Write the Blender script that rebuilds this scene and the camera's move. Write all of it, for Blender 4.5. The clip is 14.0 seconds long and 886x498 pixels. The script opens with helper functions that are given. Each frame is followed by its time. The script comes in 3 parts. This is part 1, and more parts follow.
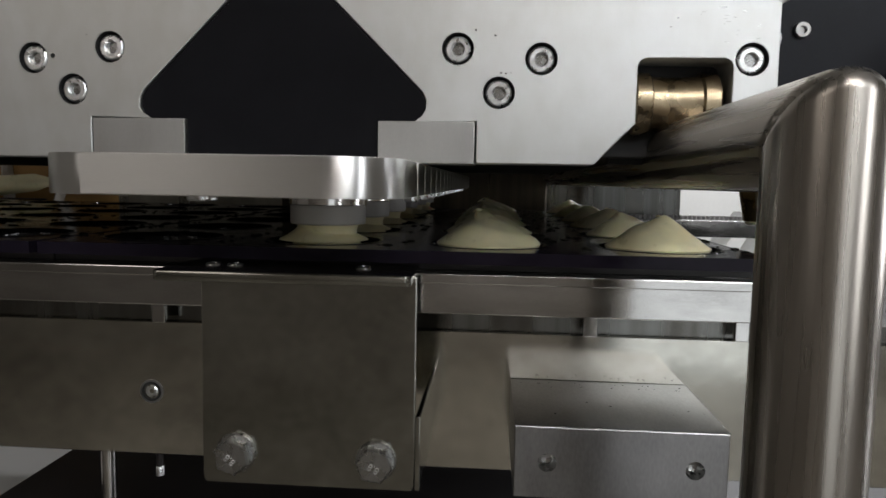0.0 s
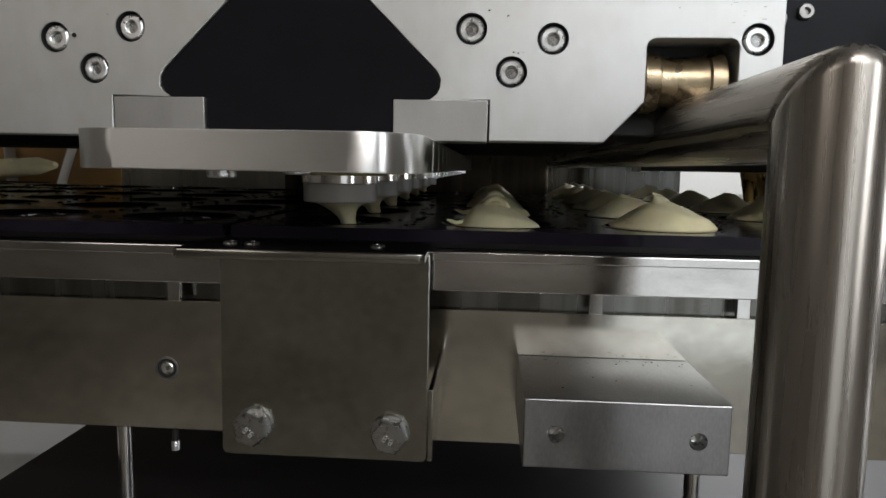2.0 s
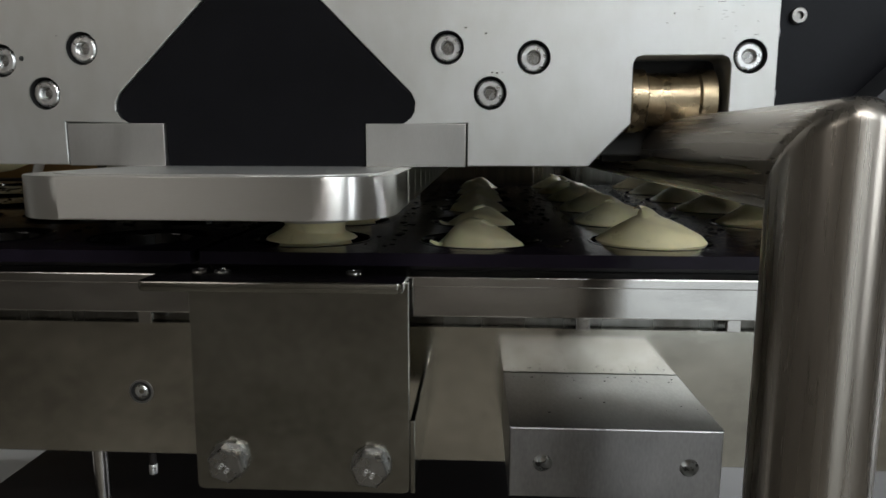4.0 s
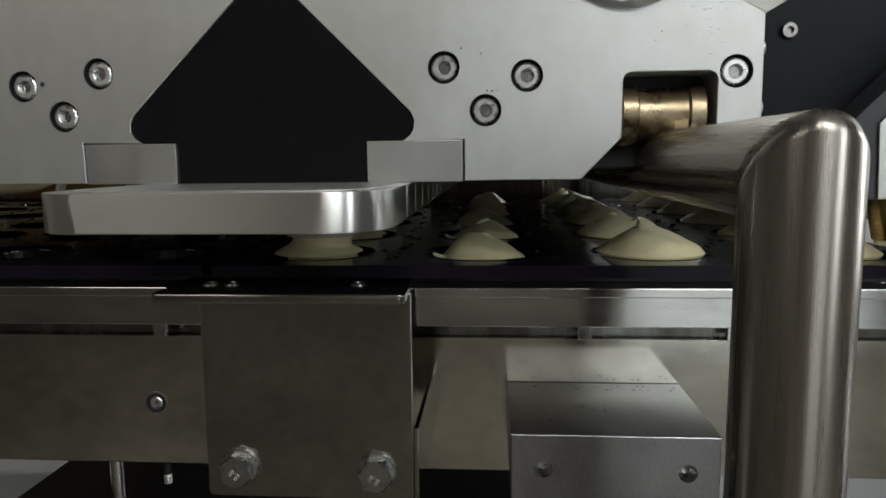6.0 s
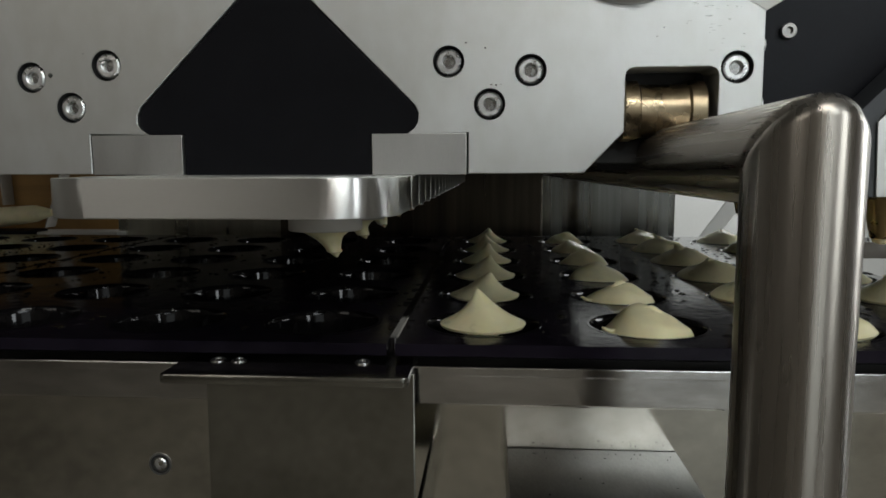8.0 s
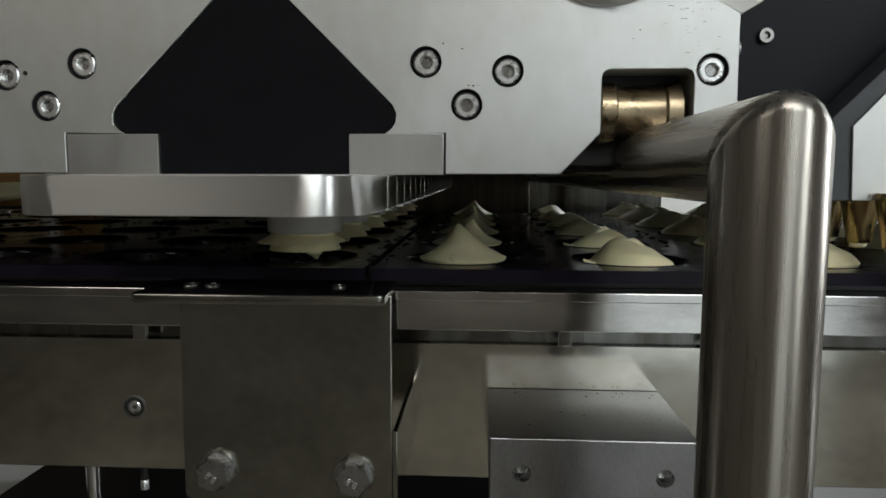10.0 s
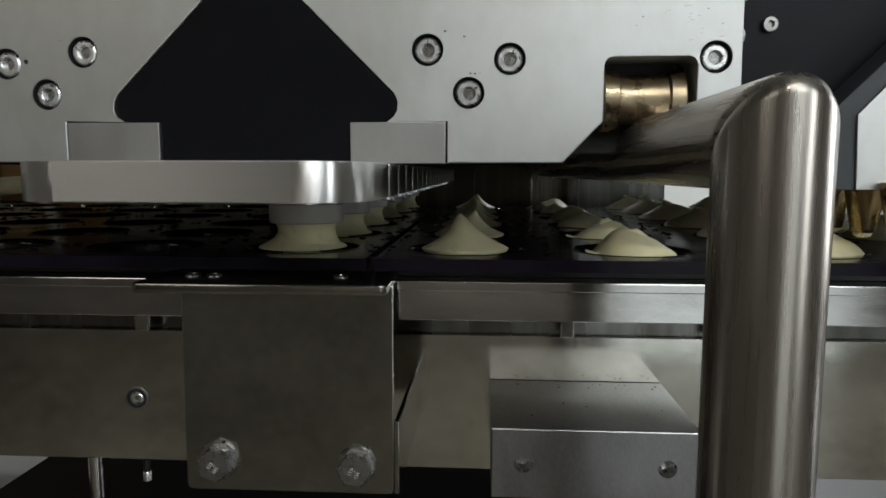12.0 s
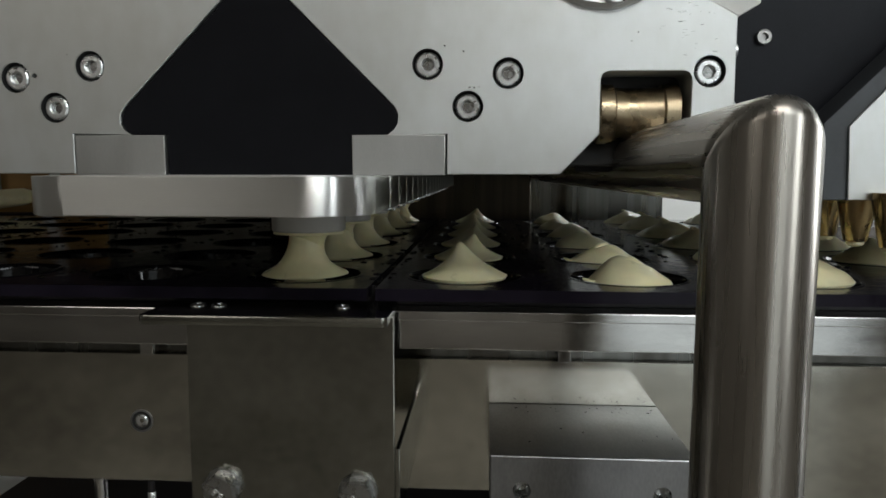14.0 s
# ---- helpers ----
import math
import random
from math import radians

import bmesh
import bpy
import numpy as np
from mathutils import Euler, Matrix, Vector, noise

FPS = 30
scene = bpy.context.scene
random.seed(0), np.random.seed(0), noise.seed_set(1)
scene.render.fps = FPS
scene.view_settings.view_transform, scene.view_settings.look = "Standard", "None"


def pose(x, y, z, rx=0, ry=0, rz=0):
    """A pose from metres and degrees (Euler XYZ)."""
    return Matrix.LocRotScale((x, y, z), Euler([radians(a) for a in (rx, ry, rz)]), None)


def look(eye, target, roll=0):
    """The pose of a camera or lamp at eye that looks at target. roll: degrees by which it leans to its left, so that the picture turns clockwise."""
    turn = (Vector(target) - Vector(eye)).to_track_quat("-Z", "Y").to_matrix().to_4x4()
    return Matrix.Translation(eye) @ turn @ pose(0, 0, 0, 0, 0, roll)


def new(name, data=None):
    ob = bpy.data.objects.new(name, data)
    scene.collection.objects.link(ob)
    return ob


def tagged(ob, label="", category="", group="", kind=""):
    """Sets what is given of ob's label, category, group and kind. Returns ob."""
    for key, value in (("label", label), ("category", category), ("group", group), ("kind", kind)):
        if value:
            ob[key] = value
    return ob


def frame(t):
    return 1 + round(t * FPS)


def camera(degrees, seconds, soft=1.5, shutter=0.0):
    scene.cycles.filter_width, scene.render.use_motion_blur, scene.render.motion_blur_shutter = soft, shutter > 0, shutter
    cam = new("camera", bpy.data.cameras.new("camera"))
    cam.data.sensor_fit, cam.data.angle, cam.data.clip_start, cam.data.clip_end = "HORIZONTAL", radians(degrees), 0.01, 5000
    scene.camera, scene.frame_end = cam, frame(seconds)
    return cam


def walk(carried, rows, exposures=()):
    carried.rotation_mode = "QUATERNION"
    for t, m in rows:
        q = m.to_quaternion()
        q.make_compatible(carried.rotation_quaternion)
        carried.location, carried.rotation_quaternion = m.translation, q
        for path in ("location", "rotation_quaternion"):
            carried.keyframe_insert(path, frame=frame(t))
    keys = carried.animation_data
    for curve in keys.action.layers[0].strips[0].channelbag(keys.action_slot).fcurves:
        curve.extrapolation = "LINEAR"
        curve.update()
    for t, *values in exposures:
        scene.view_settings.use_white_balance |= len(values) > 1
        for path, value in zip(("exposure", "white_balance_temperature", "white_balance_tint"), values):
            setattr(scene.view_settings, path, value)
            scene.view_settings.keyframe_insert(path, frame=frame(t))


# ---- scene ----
cam = camera(66.0, 14.0, soft=1.6, shutter=0.4)
walk(cam, [
    (0.0, pose(0.1016, -0.3230, -0.0118, 84.43, -1.02, 4.18)),
    (0.5, pose(0.0985, -0.3204, -0.0189, 84.11, -0.92, 4.35)),
    (1.0, pose(0.0946, -0.3196, -0.0217, 83.09, -0.87, 4.11)),
    (1.5, pose(0.0943, -0.3231, -0.0217, 83.52, -1.01, 3.89)),
    (2.0, pose(0.0941, -0.3340, -0.0158, 83.21, -1.06, 3.89)),
    (4.5, pose(0.1010, -0.3117, 0.0099, 80.88, -0.05, 2.69)),
    (5.0, pose(0.1129, -0.3209, 0.0071, 80.95, -0.26, 2.56)),
    (5.5, pose(0.1138, -0.3230, 0.0081, 82.36, -0.20, 3.18)),
    (6.0, pose(0.1068, -0.3252, 0.0082, 82.40, 0.64, 4.18)),
    (6.5, pose(0.1102, -0.3245, 0.0067, 83.22, 0.33, 4.12)),
    (7.0, pose(0.1032, -0.3259, 0.0039, 82.88, 0.23, 4.02)),
    (9.5, pose(0.1088, -0.3309, -0.0025, 83.91, 0.06, 3.74)),
    (10.0, pose(0.1107, -0.3283, -0.0033, 83.87, -0.15, 3.25)),
    (10.5, pose(0.1092, -0.3270, -0.0041, 83.67, -0.17, 3.34)),
    (11.0, pose(0.1077, -0.3264, -0.0048, 83.29, -0.15, 3.47)),
    (11.5, pose(0.1080, -0.3265, -0.0050, 83.47, -0.24, 3.54)),
    (12.0, pose(0.1112, -0.3275, -0.0069, 83.55, -0.12, 3.49)),
    (12.5, pose(0.1110, -0.3284, -0.0060, 83.77, -0.14, 3.30)),
    (13.0, pose(0.1132, -0.3262, -0.0088, 83.78, 0.01, 3.53)),
    (13.5, pose(0.1137, -0.3272, -0.0069, 84.13, -0.04, 3.46)),
    (14.0, pose(0.1115, -0.3339, -0.0021, 83.69, -0.11, 3.46)),
], exposures=[(0.0, 0.32, 6500, 14), (1.0, 0.12, 6550, 15), (1.5, 0.28, 6550, 14), (2.0, 0.36, 6500, 13.5), (4.3, 0.17, 6400, 10), (5.0, 0.32, 6300, 9),
              (6.0, 0.03, 6500, 9), (6.5, -0.05, 6500, 9), (9.5, 0.0, 6450, 8), (14.0, 0.08, 6400, 8)])

# world: a closed hall, so the sky only fills what the hall leaves open
world = bpy.data.worlds.new("hall_world")
scene.world = world
world.use_nodes = True
world.node_tree.nodes["Background"].inputs[0].default_value = (0.75, 0.85, 1.0, 1)
world.node_tree.nodes["Background"].inputs[1].default_value = 0.05


def area(name, loc, target, sx, sy, power, colour):
    data = bpy.data.lights.new(name, "AREA")
    data.shape, data.size, data.size_y = "RECTANGLE", sx, sy
    data.energy, data.color = power, colour
    ob = new(name, data)
    ob.matrix_world = look(loc, target)
    return ob


# unseen lamps along solid walls and ceiling, added to give highlights and brighten the batter
area("front_fill_left", (-1.3, -2.93, 1.25), (-0.3, 0, 0.0), 2.6, 0.7, 9.2, (1.0, 0.94, 0.86))
area("highlight_lamp_right", (1.2, -2.93, 1.27), (0.3, 0, 0.0), 2.0, 0.7, 25, (0.91, 0.97, 1.0))
area("low_fill_lamp", (1.33, -2.93, -0.10), (1.33, 0, -0.10), 1.15, 1.68, 4.4, (0.89, 0.97, 1.0))
area("highlight_lamp_east", (3.15, -2.45, 0.60), (0.1, -0.1, 0), 0.85, 1.5, 32, (0.92, 0.97, 1.0))
area("ceiling_fill_front", (0.7, -2.1, 1.62), (0.7, -2.1, 0), 1.2, 0.25, 23, (1.0, 0.97, 0.92))
area("ceiling_fill_back", (1.6, 3.2, 1.62), (1.6, 3.5, 0), 1.6, 0.25, 54, (0.96, 0.99, 1.0))
area("tray_fill_lamp", (3.15, 0.75, 0.30), (0.2, 0.3, -0.05), 1.6, 0.9, 38, (0.95, 0.98, 1.0))


# ---- materials ----
def material(name, base, rough, metal=0.0, vary=0.0, vscale=30.0, bump=0.0, bscale=400.0, stretch=(1, 1, 1), rvary=0.0, coat=0.0, sss=0.0, tint=None, spec=0.5):
    """A procedural material: two scales of colour variation, fine relief, roughness variation."""
    m = bpy.data.materials.new(name)
    m.use_nodes = True
    nt = m.node_tree
    N, L = nt.nodes, nt.links
    b = N["Principled BSDF"]
    b.inputs["Metallic"].default_value = metal
    b.inputs["Roughness"].default_value = rough
    b.inputs["Base Color"].default_value = (*base, 1)
    b.inputs["Coat Weight"].default_value = coat
    b.inputs["Specular IOR Level"].default_value = spec
    if sss:
        b.inputs["Subsurface Weight"].default_value = sss
        b.inputs["Subsurface Radius"].default_value = (0.012, 0.008, 0.004)
        b.inputs["Subsurface Scale"].default_value = 0.4
    co = N.new("ShaderNodeTexCoord")
    mp = N.new("ShaderNodeMapping")
    mp.inputs["Scale"].default_value = stretch
    L.new(co.outputs["Object"], mp.inputs["Vector"])
    n1 = N.new("ShaderNodeTexNoise")
    n1.inputs["Scale"].default_value, n1.inputs["Detail"].default_value = vscale, 5
    L.new(mp.outputs[0], n1.inputs["Vector"])
    n2 = N.new("ShaderNodeTexNoise")
    n2.inputs["Scale"].default_value, n2.inputs["Detail"].default_value = bscale, 4
    L.new(mp.outputs[0], n2.inputs["Vector"])
    if vary:
        add = N.new("ShaderNodeMath")
        add.operation = "MULTIPLY_ADD"
        L.new(n1.outputs[0], add.inputs[0])
        add.inputs[1].default_value = 0.7
        half = N.new("ShaderNodeMath")
        half.operation = "MULTIPLY"
        half.inputs[1].default_value = 0.3
        L.new(n2.outputs[0], half.inputs[0])
        L.new(half.outputs[0], add.inputs[2])
        r = N.new("ShaderNodeMapRange")
        r.inputs[1].default_value, r.inputs[2].default_value = 0.3, 0.7
        L.new(add.outputs[0], r.inputs[0])
        mix = N.new("ShaderNodeMix")
        mix.data_type = "RGBA"
        dark = tint or base
        mix.inputs[6].default_value = (*[c * (1 - vary) for c in dark], 1)
        mix.inputs[7].default_value = (*[min(1, c * (1 + vary)) for c in base], 1)
        L.new(r.outputs[0], mix.inputs[0])
        L.new(mix.outputs[2], b.inputs["Base Color"])
    if rvary:
        rr = N.new("ShaderNodeMapRange")
        rr.inputs[1].default_value, rr.inputs[2].default_value = 0.3, 0.7
        rr.inputs[3].default_value, rr.inputs[4].default_value = max(0.03, rough - rvary), rough + rvary
        L.new(n1.outputs[0], rr.inputs[0])
        L.new(rr.outputs[0], b.inputs["Roughness"])
    if bump:
        bp = N.new("ShaderNodeBump")
        bp.inputs["Strength"].default_value, bp.inputs["Distance"].default_value = bump, 0.0004
        L.new(n2.outputs[0], bp.inputs["Height"])
        L.new(bp.outputs[0], b.inputs["Normal"])
    return m


M_PLATE = material("machined_plate", (0.65, 0.665, 0.665), 0.49, 1.0, 0.10, 6, 0.0, 60, (1.6, 1, 1), 0.05, tint=(0.63, 0.635, 0.60))
M_BLOCK = material("ground_steel", (0.45, 0.45, 0.435), 0.50, 1.0, 0.07, 30, 0.05, 500, (4, 1, 1), 0.05)
M_BAR = material("satin_aluminium", (0.76, 0.76, 0.75), 0.44, 1.0, 0.03, 20, 0.08, 500, (1, 1, 5), 0.04)
M_STEEL = material("stainless_sheet", (0.325, 0.32, 0.285), 0.18, 1.0, 0.30, 16, 0.03, 160, (1, 1, 1.2), 0.06)
# uneven tone along the rail is painted in for patchy reflections
M_RAIL = material("rail_steel", (0.60, 0.59, 0.57), 0.125, 1.0, 0.26, 9, 0.03, 400, (2.6, 4, 8), 0.05)
M_ALLOY = material("milled_block", (0.38, 0.38, 0.385), 0.36, 1.0, 0.24, 14, 0.12, 300, (2.5, 1, 1), 0.06)
M_TUBE = material("brushed_tube", (0.385, 0.355, 0.315), 0.28, 1.0, 0.06, 30, 0.02, 160, (9, 9, 0.3), 0.04)


def brushed(m, amount):
    """Stretches the gloss along the object's z, as on metal brushed round it."""
    nt = m.node_tree
    tg = nt.nodes.new("ShaderNodeTangent")
    tg.direction_type, tg.axis = "RADIAL", "Z"
    sh = nt.nodes["Principled BSDF"]
    sh.inputs["Anisotropic"].default_value, sh.inputs["Anisotropic Rotation"].default_value = amount, 0.25
    nt.links.new(tg.outputs[0], sh.inputs["Tangent"])


brushed(M_TUBE, 0.6)
M_EDGE = material("milled_bar", (0.78, 0.78, 0.76), 0.34, 1.0, 0.03, 20, 0.05, 500, (1, 1, 5), 0.03)
brushed(M_EDGE, 0.98)
M_BOLT = material("zinc_bolt", (0.80, 0.81, 0.81), 0.32, 1.0, 0.12, 300, 0.2, 900, (1, 1, 1), 0.1)
M_ZINC = material("zinc_plate", (0.42, 0.42, 0.41), 0.28, 1.0, 0.10, 200, 0.05, 900, (1, 1, 1), 0.08)
M_PANEL = material("panel_sheet", (0.63, 0.615, 0.55), 0.12, 1.0, 0.30, 11, 0.02, 90, (1, 1, 1.3), 0.04)
M_ROLLER = material("worn_bronze", (0.36, 0.29, 0.19), 0.30, 1.0, 0.22, 90, 0.1, 500, (1, 1, 1), 0.1)
M_BRASS = material("brass", (0.46, 0.34, 0.17), 0.26, 1.0, 0.15, 60, 0.1, 500, (1, 1, 1), 0.1)
M_BLACK = material("black_plastic", (0.008, 0.008, 0.0095), 0.45, 0.0, 0.2, 40, 0.1, 900, spec=0.06)
M_HOUSE = material("black_housing", (0.010, 0.011, 0.015), 0.42, 0.0, 0.2, 20, 0.1, 700, spec=0.15)
M_BACKING = material("dark_backing", (0.045, 0.050, 0.056), 0.45, 0.0, 0.2, 40, 0.05, 500)
# near-black put in for shade in gaps, and for the dirt specks
M_DARK = material("gap_shade_and_dirt", (0.02, 0.02, 0.02), 0.7)
M_TRAY = material("nonstick_tray", (0.0115, 0.0092, 0.0150), 0.13, 0.0, 0.3, 40, 0.50, 110, (1, 1, 1), 0.05, spec=0.11)
M_CUP = material("oiled_cup", (0.006, 0.0055, 0.006), 0.07, 0.0, 0.3, 60, 0.22, 120, (1, 1, 1), 0.03, spec=0.22)
M_GLINT = material("glint_bead", (0.02, 0.018, 0.012), 0.03, 0.0, 0.2, 90)
M_BATTER = material("cake_batter", (0.93, 0.85, 0.54), 0.33, 0.0, 0.07, 60, 0.6, 130, (1, 1, 1), 0.08, sss=0.15)
M_POM = material("white_plastic", (0.54, 0.52, 0.48), 0.4, 0.0, 0.05, 80, 0.05, 800)
# translucent white, so the light-patch sheets glow from the lamp behind
M_MILKY = material("milky_sheet", (0.85, 0.85, 0.83), 0.5, 0.0, 0.03, 10)
nt = M_MILKY.node_tree
surface = next(n for n in nt.nodes if n.type == "BSDF_PRINCIPLED")
target = next(n for n in nt.nodes if n.type == "OUTPUT_MATERIAL")
clear = nt.nodes.new("ShaderNodeBsdfTranslucent")
clear.inputs[0].default_value = (0.85, 0.85, 0.83, 1)
blend = nt.nodes.new("ShaderNodeMixShader")
blend.inputs[0].default_value = 0.7
nt.links.new(surface.outputs[0], blend.inputs[1])
nt.links.new(clear.outputs[0], blend.inputs[2])
nt.links.new(blend.outputs[0], target.inputs[0])
M_WOOD = material("plywood", (0.38, 0.22, 0.075), 0.6, 0.0, 0.25, 6, 0.2, 120, (1, 1, 8))
M_PAPER = material("white_sheet", (0.8, 0.79, 0.76), 0.6, 0.0, 0.04, 10)
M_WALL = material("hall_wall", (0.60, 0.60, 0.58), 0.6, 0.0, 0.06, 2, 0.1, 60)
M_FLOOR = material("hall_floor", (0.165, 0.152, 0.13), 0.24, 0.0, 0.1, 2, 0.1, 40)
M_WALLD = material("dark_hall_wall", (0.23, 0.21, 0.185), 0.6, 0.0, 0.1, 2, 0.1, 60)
M_CEIL = material("hall_ceiling", (0.36, 0.36, 0.35), 0.7, 0.0, 0.05, 2)
# tones and streaks of these steels stand in for what the guard reflects
M_GUARD = material("far_guard_steel", (0.68, 0.67, 0.58), 0.30, 1.0, 0.30, 9, 0.0, 60, (1.6, 1, 0.08), 0.10)
M_STREAK = material("reflection_streak_steel", (0.22, 0.225, 0.215), 0.26, 1.0, 0.60, 22, 0.0, 60, (1.6, 1, 0.05), 0.10, tint=(0.17, 0.15, 0.12))
M_GUARD_DARK = material("dark_reflection_steel", (0.10, 0.085, 0.065), 0.32, 1.0, 0.55, 14, 0.03, 60, (1.6, 1, 0.06), 0.12, tint=(0.05, 0.05, 0.05))
M_CHAIN = material("chain_steel", (0.35, 0.34, 0.33), 0.4, 1.0, 0.2, 200, 0.1, 600)
M_SHELF = material("black_shelf", (0.012, 0.010, 0.010), 0.4, 0.0, 0.3, 20, 0.1, 300)


# ---- mesh tools ----
def part(name, bm, mat, parent=None, label="", smooth=True):
    """Links a bmesh as one mesh object, under a thing or a part if given."""
    me = bpy.data.meshes.new(name)
    bmesh.ops.recalc_face_normals(bm, faces=bm.faces)
    # a wide face between narrow bevels stays plane; the rest is shaded round
    flat = []
    for f in bm.faces:
        size = f.calc_area()
        flat.append(all(len(e.link_faces) == 2 and min(g.calc_area() for g in e.link_faces) < size * 0.2 or e.calc_face_angle(9) > 0.6 for e in f.edges))
    bm.to_mesh(me)
    bm.free()
    me.materials.append(mat)
    if smooth:
        me.shade_smooth()
        me.set_sharp_from_angle(angle=radians(32))
        me.polygons.foreach_set("use_smooth", [not q for q in flat])
    ob = new(name, me)
    if parent:
        ob.parent = parent
    if label:
        ob["label"] = label
    return ob


def thing(name, label, category, loc=(0, 0, 0), group="", kind=""):
    ob = new(name)
    ob.empty_display_size = 0.02
    ob.location = loc
    return tagged(ob, label, category, group, kind)


def again(ob, name, parent, loc, rot=(0, 0, 0)):
    """Another object on the same mesh."""
    o = new(name, ob.data)
    o.parent = parent
    o.location, o.rotation_euler = loc, rot
    if "label" in ob:
        o["label"] = ob["label"]
    return o


def bevelled(bm, width, seg=2, angle=30):
    if width:
        es = [e for e in bm.edges if len(e.link_faces) == 2 and e.calc_face_angle(0) > radians(angle)]
        bmesh.ops.bevel(bm, geom=es, offset=width, segments=seg, affect="EDGES", profile=0.5)
    return bm


def box(x0, x1, y0, y1, z0, z1, bev=0.0008, seg=2):
    bm = bmesh.new()
    bmesh.ops.create_cube(bm, size=1, matrix=Matrix.LocRotScale(((x0 + x1) / 2, (y0 + y1) / 2, (z0 + z1) / 2), None, (x1 - x0, y1 - y0, z1 - z0)))
    return bevelled(bm, bev, seg)


def prism(pts, a0, a1, axis="y", bev=0.0):
    """A closed outline of two coordinates, drawn out along the third axis."""
    bm = bmesh.new()

    def place(p, a):
        return {"y": (p[0], a, p[1]), "x": (a, p[0], p[1]), "z": (p[0], p[1], a)}[axis]
    v0 = [bm.verts.new(place(p, a0)) for p in pts]
    v1 = [bm.verts.new(place(p, a1)) for p in pts]
    bm.faces.new(v0)
    bm.faces.new(v1)
    n = len(pts)
    for i in range(n):
        bm.faces.new((v0[i], v0[(i + 1) % n], v1[(i + 1) % n], v1[i]))
    bmesh.ops.recalc_face_normals(bm, faces=bm.faces)
    return bevelled(bm, bev, 2)


def lathe(profile, seg=32, axis="z", at=(0, 0, 0)):
    """A turned body from (radius, height) pairs."""
    bm = bmesh.new()
    rings = []
    for r, h in profile:
        if r < 1e-6:
            rings.append([bm.verts.new((0, 0, h))])
        else:
            rings.append([bm.verts.new((r * math.cos(2 * math.pi * i / seg), r * math.sin(2 * math.pi * i / seg), h)) for i in range(seg)])
    for a, b in zip(rings, rings[1:]):
        for i in range(seg):
            j = (i + 1) % seg
            q = [a[i % len(a)], a[j % len(a)], b[j % len(b)], b[i % len(b)]]
            u = []
            for v in q:
                if v not in u:
                    u.append(v)
            if len(u) > 2:
                bm.faces.new(u)
    turn = {"z": Matrix(), "y": Matrix.Rotation(radians(-90), 4, "X"), "x": Matrix.Rotation(radians(90), 4, "Y")}[axis]
    bmesh.ops.transform(bm, matrix=Matrix.Translation(at) @ turn, verts=bm.verts)
    return bm


def arc(cx, cz, r, a0, a1, n=6):
    return [(cx + r * math.cos(radians(a0 + (a1 - a0) * i / n)), cz + r * math.sin(radians(a0 + (a1 - a0) * i / n))) for i in range(n + 1)]


def sheet(outline, holes, y0, y1, depth, plane="y"):
    """A plate with its outline and round blind holes (x, z, radius) in the face at y0."""
    bm = bmesh.new()

    def put(p, a):
        return bm.verts.new((p[0], a, p[1]) if plane == "y" else (p[0], p[1], a))
    loops = [[put(p, y0) for p in outline]]
    for x, z, r in holes:
        loops.append([put((x + r * math.cos(2 * math.pi * i / 28), z + r * math.sin(2 * math.pi * i / 28)), y0) for i in range(28)])
    edges = []
    for lp in loops:
        edges += [bm.edges.new((lp[i], lp[(i + 1) % len(lp)])) for i in range(len(lp))]
    bmesh.ops.triangle_fill(bm, use_beauty=True, use_dissolve=False, edges=edges)
    back = [put(p, y1) for p in outline]
    n = len(outline)
    for i in range(n):
        bm.faces.new((loops[0][i], loops[0][(i + 1) % n], back[(i + 1) % n], back[i]))
    bm.faces.new(back)
    if depth:
        for (x, z, r), lp in zip(holes, loops[1:]):
            low = [put((x + r * math.cos(2 * math.pi * i / 28), z + r * math.sin(2 * math.pi * i / 28)), depth) for i in range(28)]
            for i in range(28):
                bm.faces.new((lp[i], lp[(i + 1) % 28], low[(i + 1) % 28], low[i]))
            bm.faces.new(low)
    return bm


# ---- how the lift and the trays go ----
LIFT = [(0.0, 0.0057), (0.2, 0.0), (0.5, -0.0176), (0.7, -0.0315), (0.9, -0.0435), (1.0, -0.0454), (1.4, -0.0450), (1.5, -0.0441), (1.6, -0.037),
        (1.8, -0.008), (1.9, 0.0005), (2.0, 0.0044), (2.2, 0.0050), (4.3, 0.0046), (6.1, 0.0047), (6.3, 0.0040), (6.5, 0.0017), (6.7, -0.0095), (7.0, -0.0286), (7.2, -0.0400),
        (7.35, -0.0450), (7.45, -0.0454), (7.9, -0.0450), (8.05, -0.037), (8.25, -0.008), (8.4, 0.0), (9.3, 0.0006), (11.0, 0.0002), (13.4, 0.0003), (13.6, -0.001), (13.8, -0.0055), (14.0, -0.0118)]
PITCH, ROW, ROW0 = 0.1010, 0.0968, 0.0905
STEP = [(0.0, 0.0), (0.6, 0.0), (0.7, 0.19), (0.8, 0.42), (0.9, 0.78), (1.0, 0.97), (1.1, 1.0), (7.2, 1.0), (7.3, 1.19), (7.4, 1.42), (7.5, 1.78), (7.6, 1.97), (7.7, 2.0), (14.0, 2.0)]


def between(rows, t):
    for (t0, a), (t1, b) in zip(rows, rows[1:]):
        if t <= t1:
            return a + (b - a) * (t - t0) / (t1 - t0)
    return rows[-1][1]


TIMES = sorted({t for t, _ in LIFT} | {t for t, _ in STEP})


def lift(t):
    return between(LIFT, t)


def ahead(t):
    return between(STEP, t) * PITCH


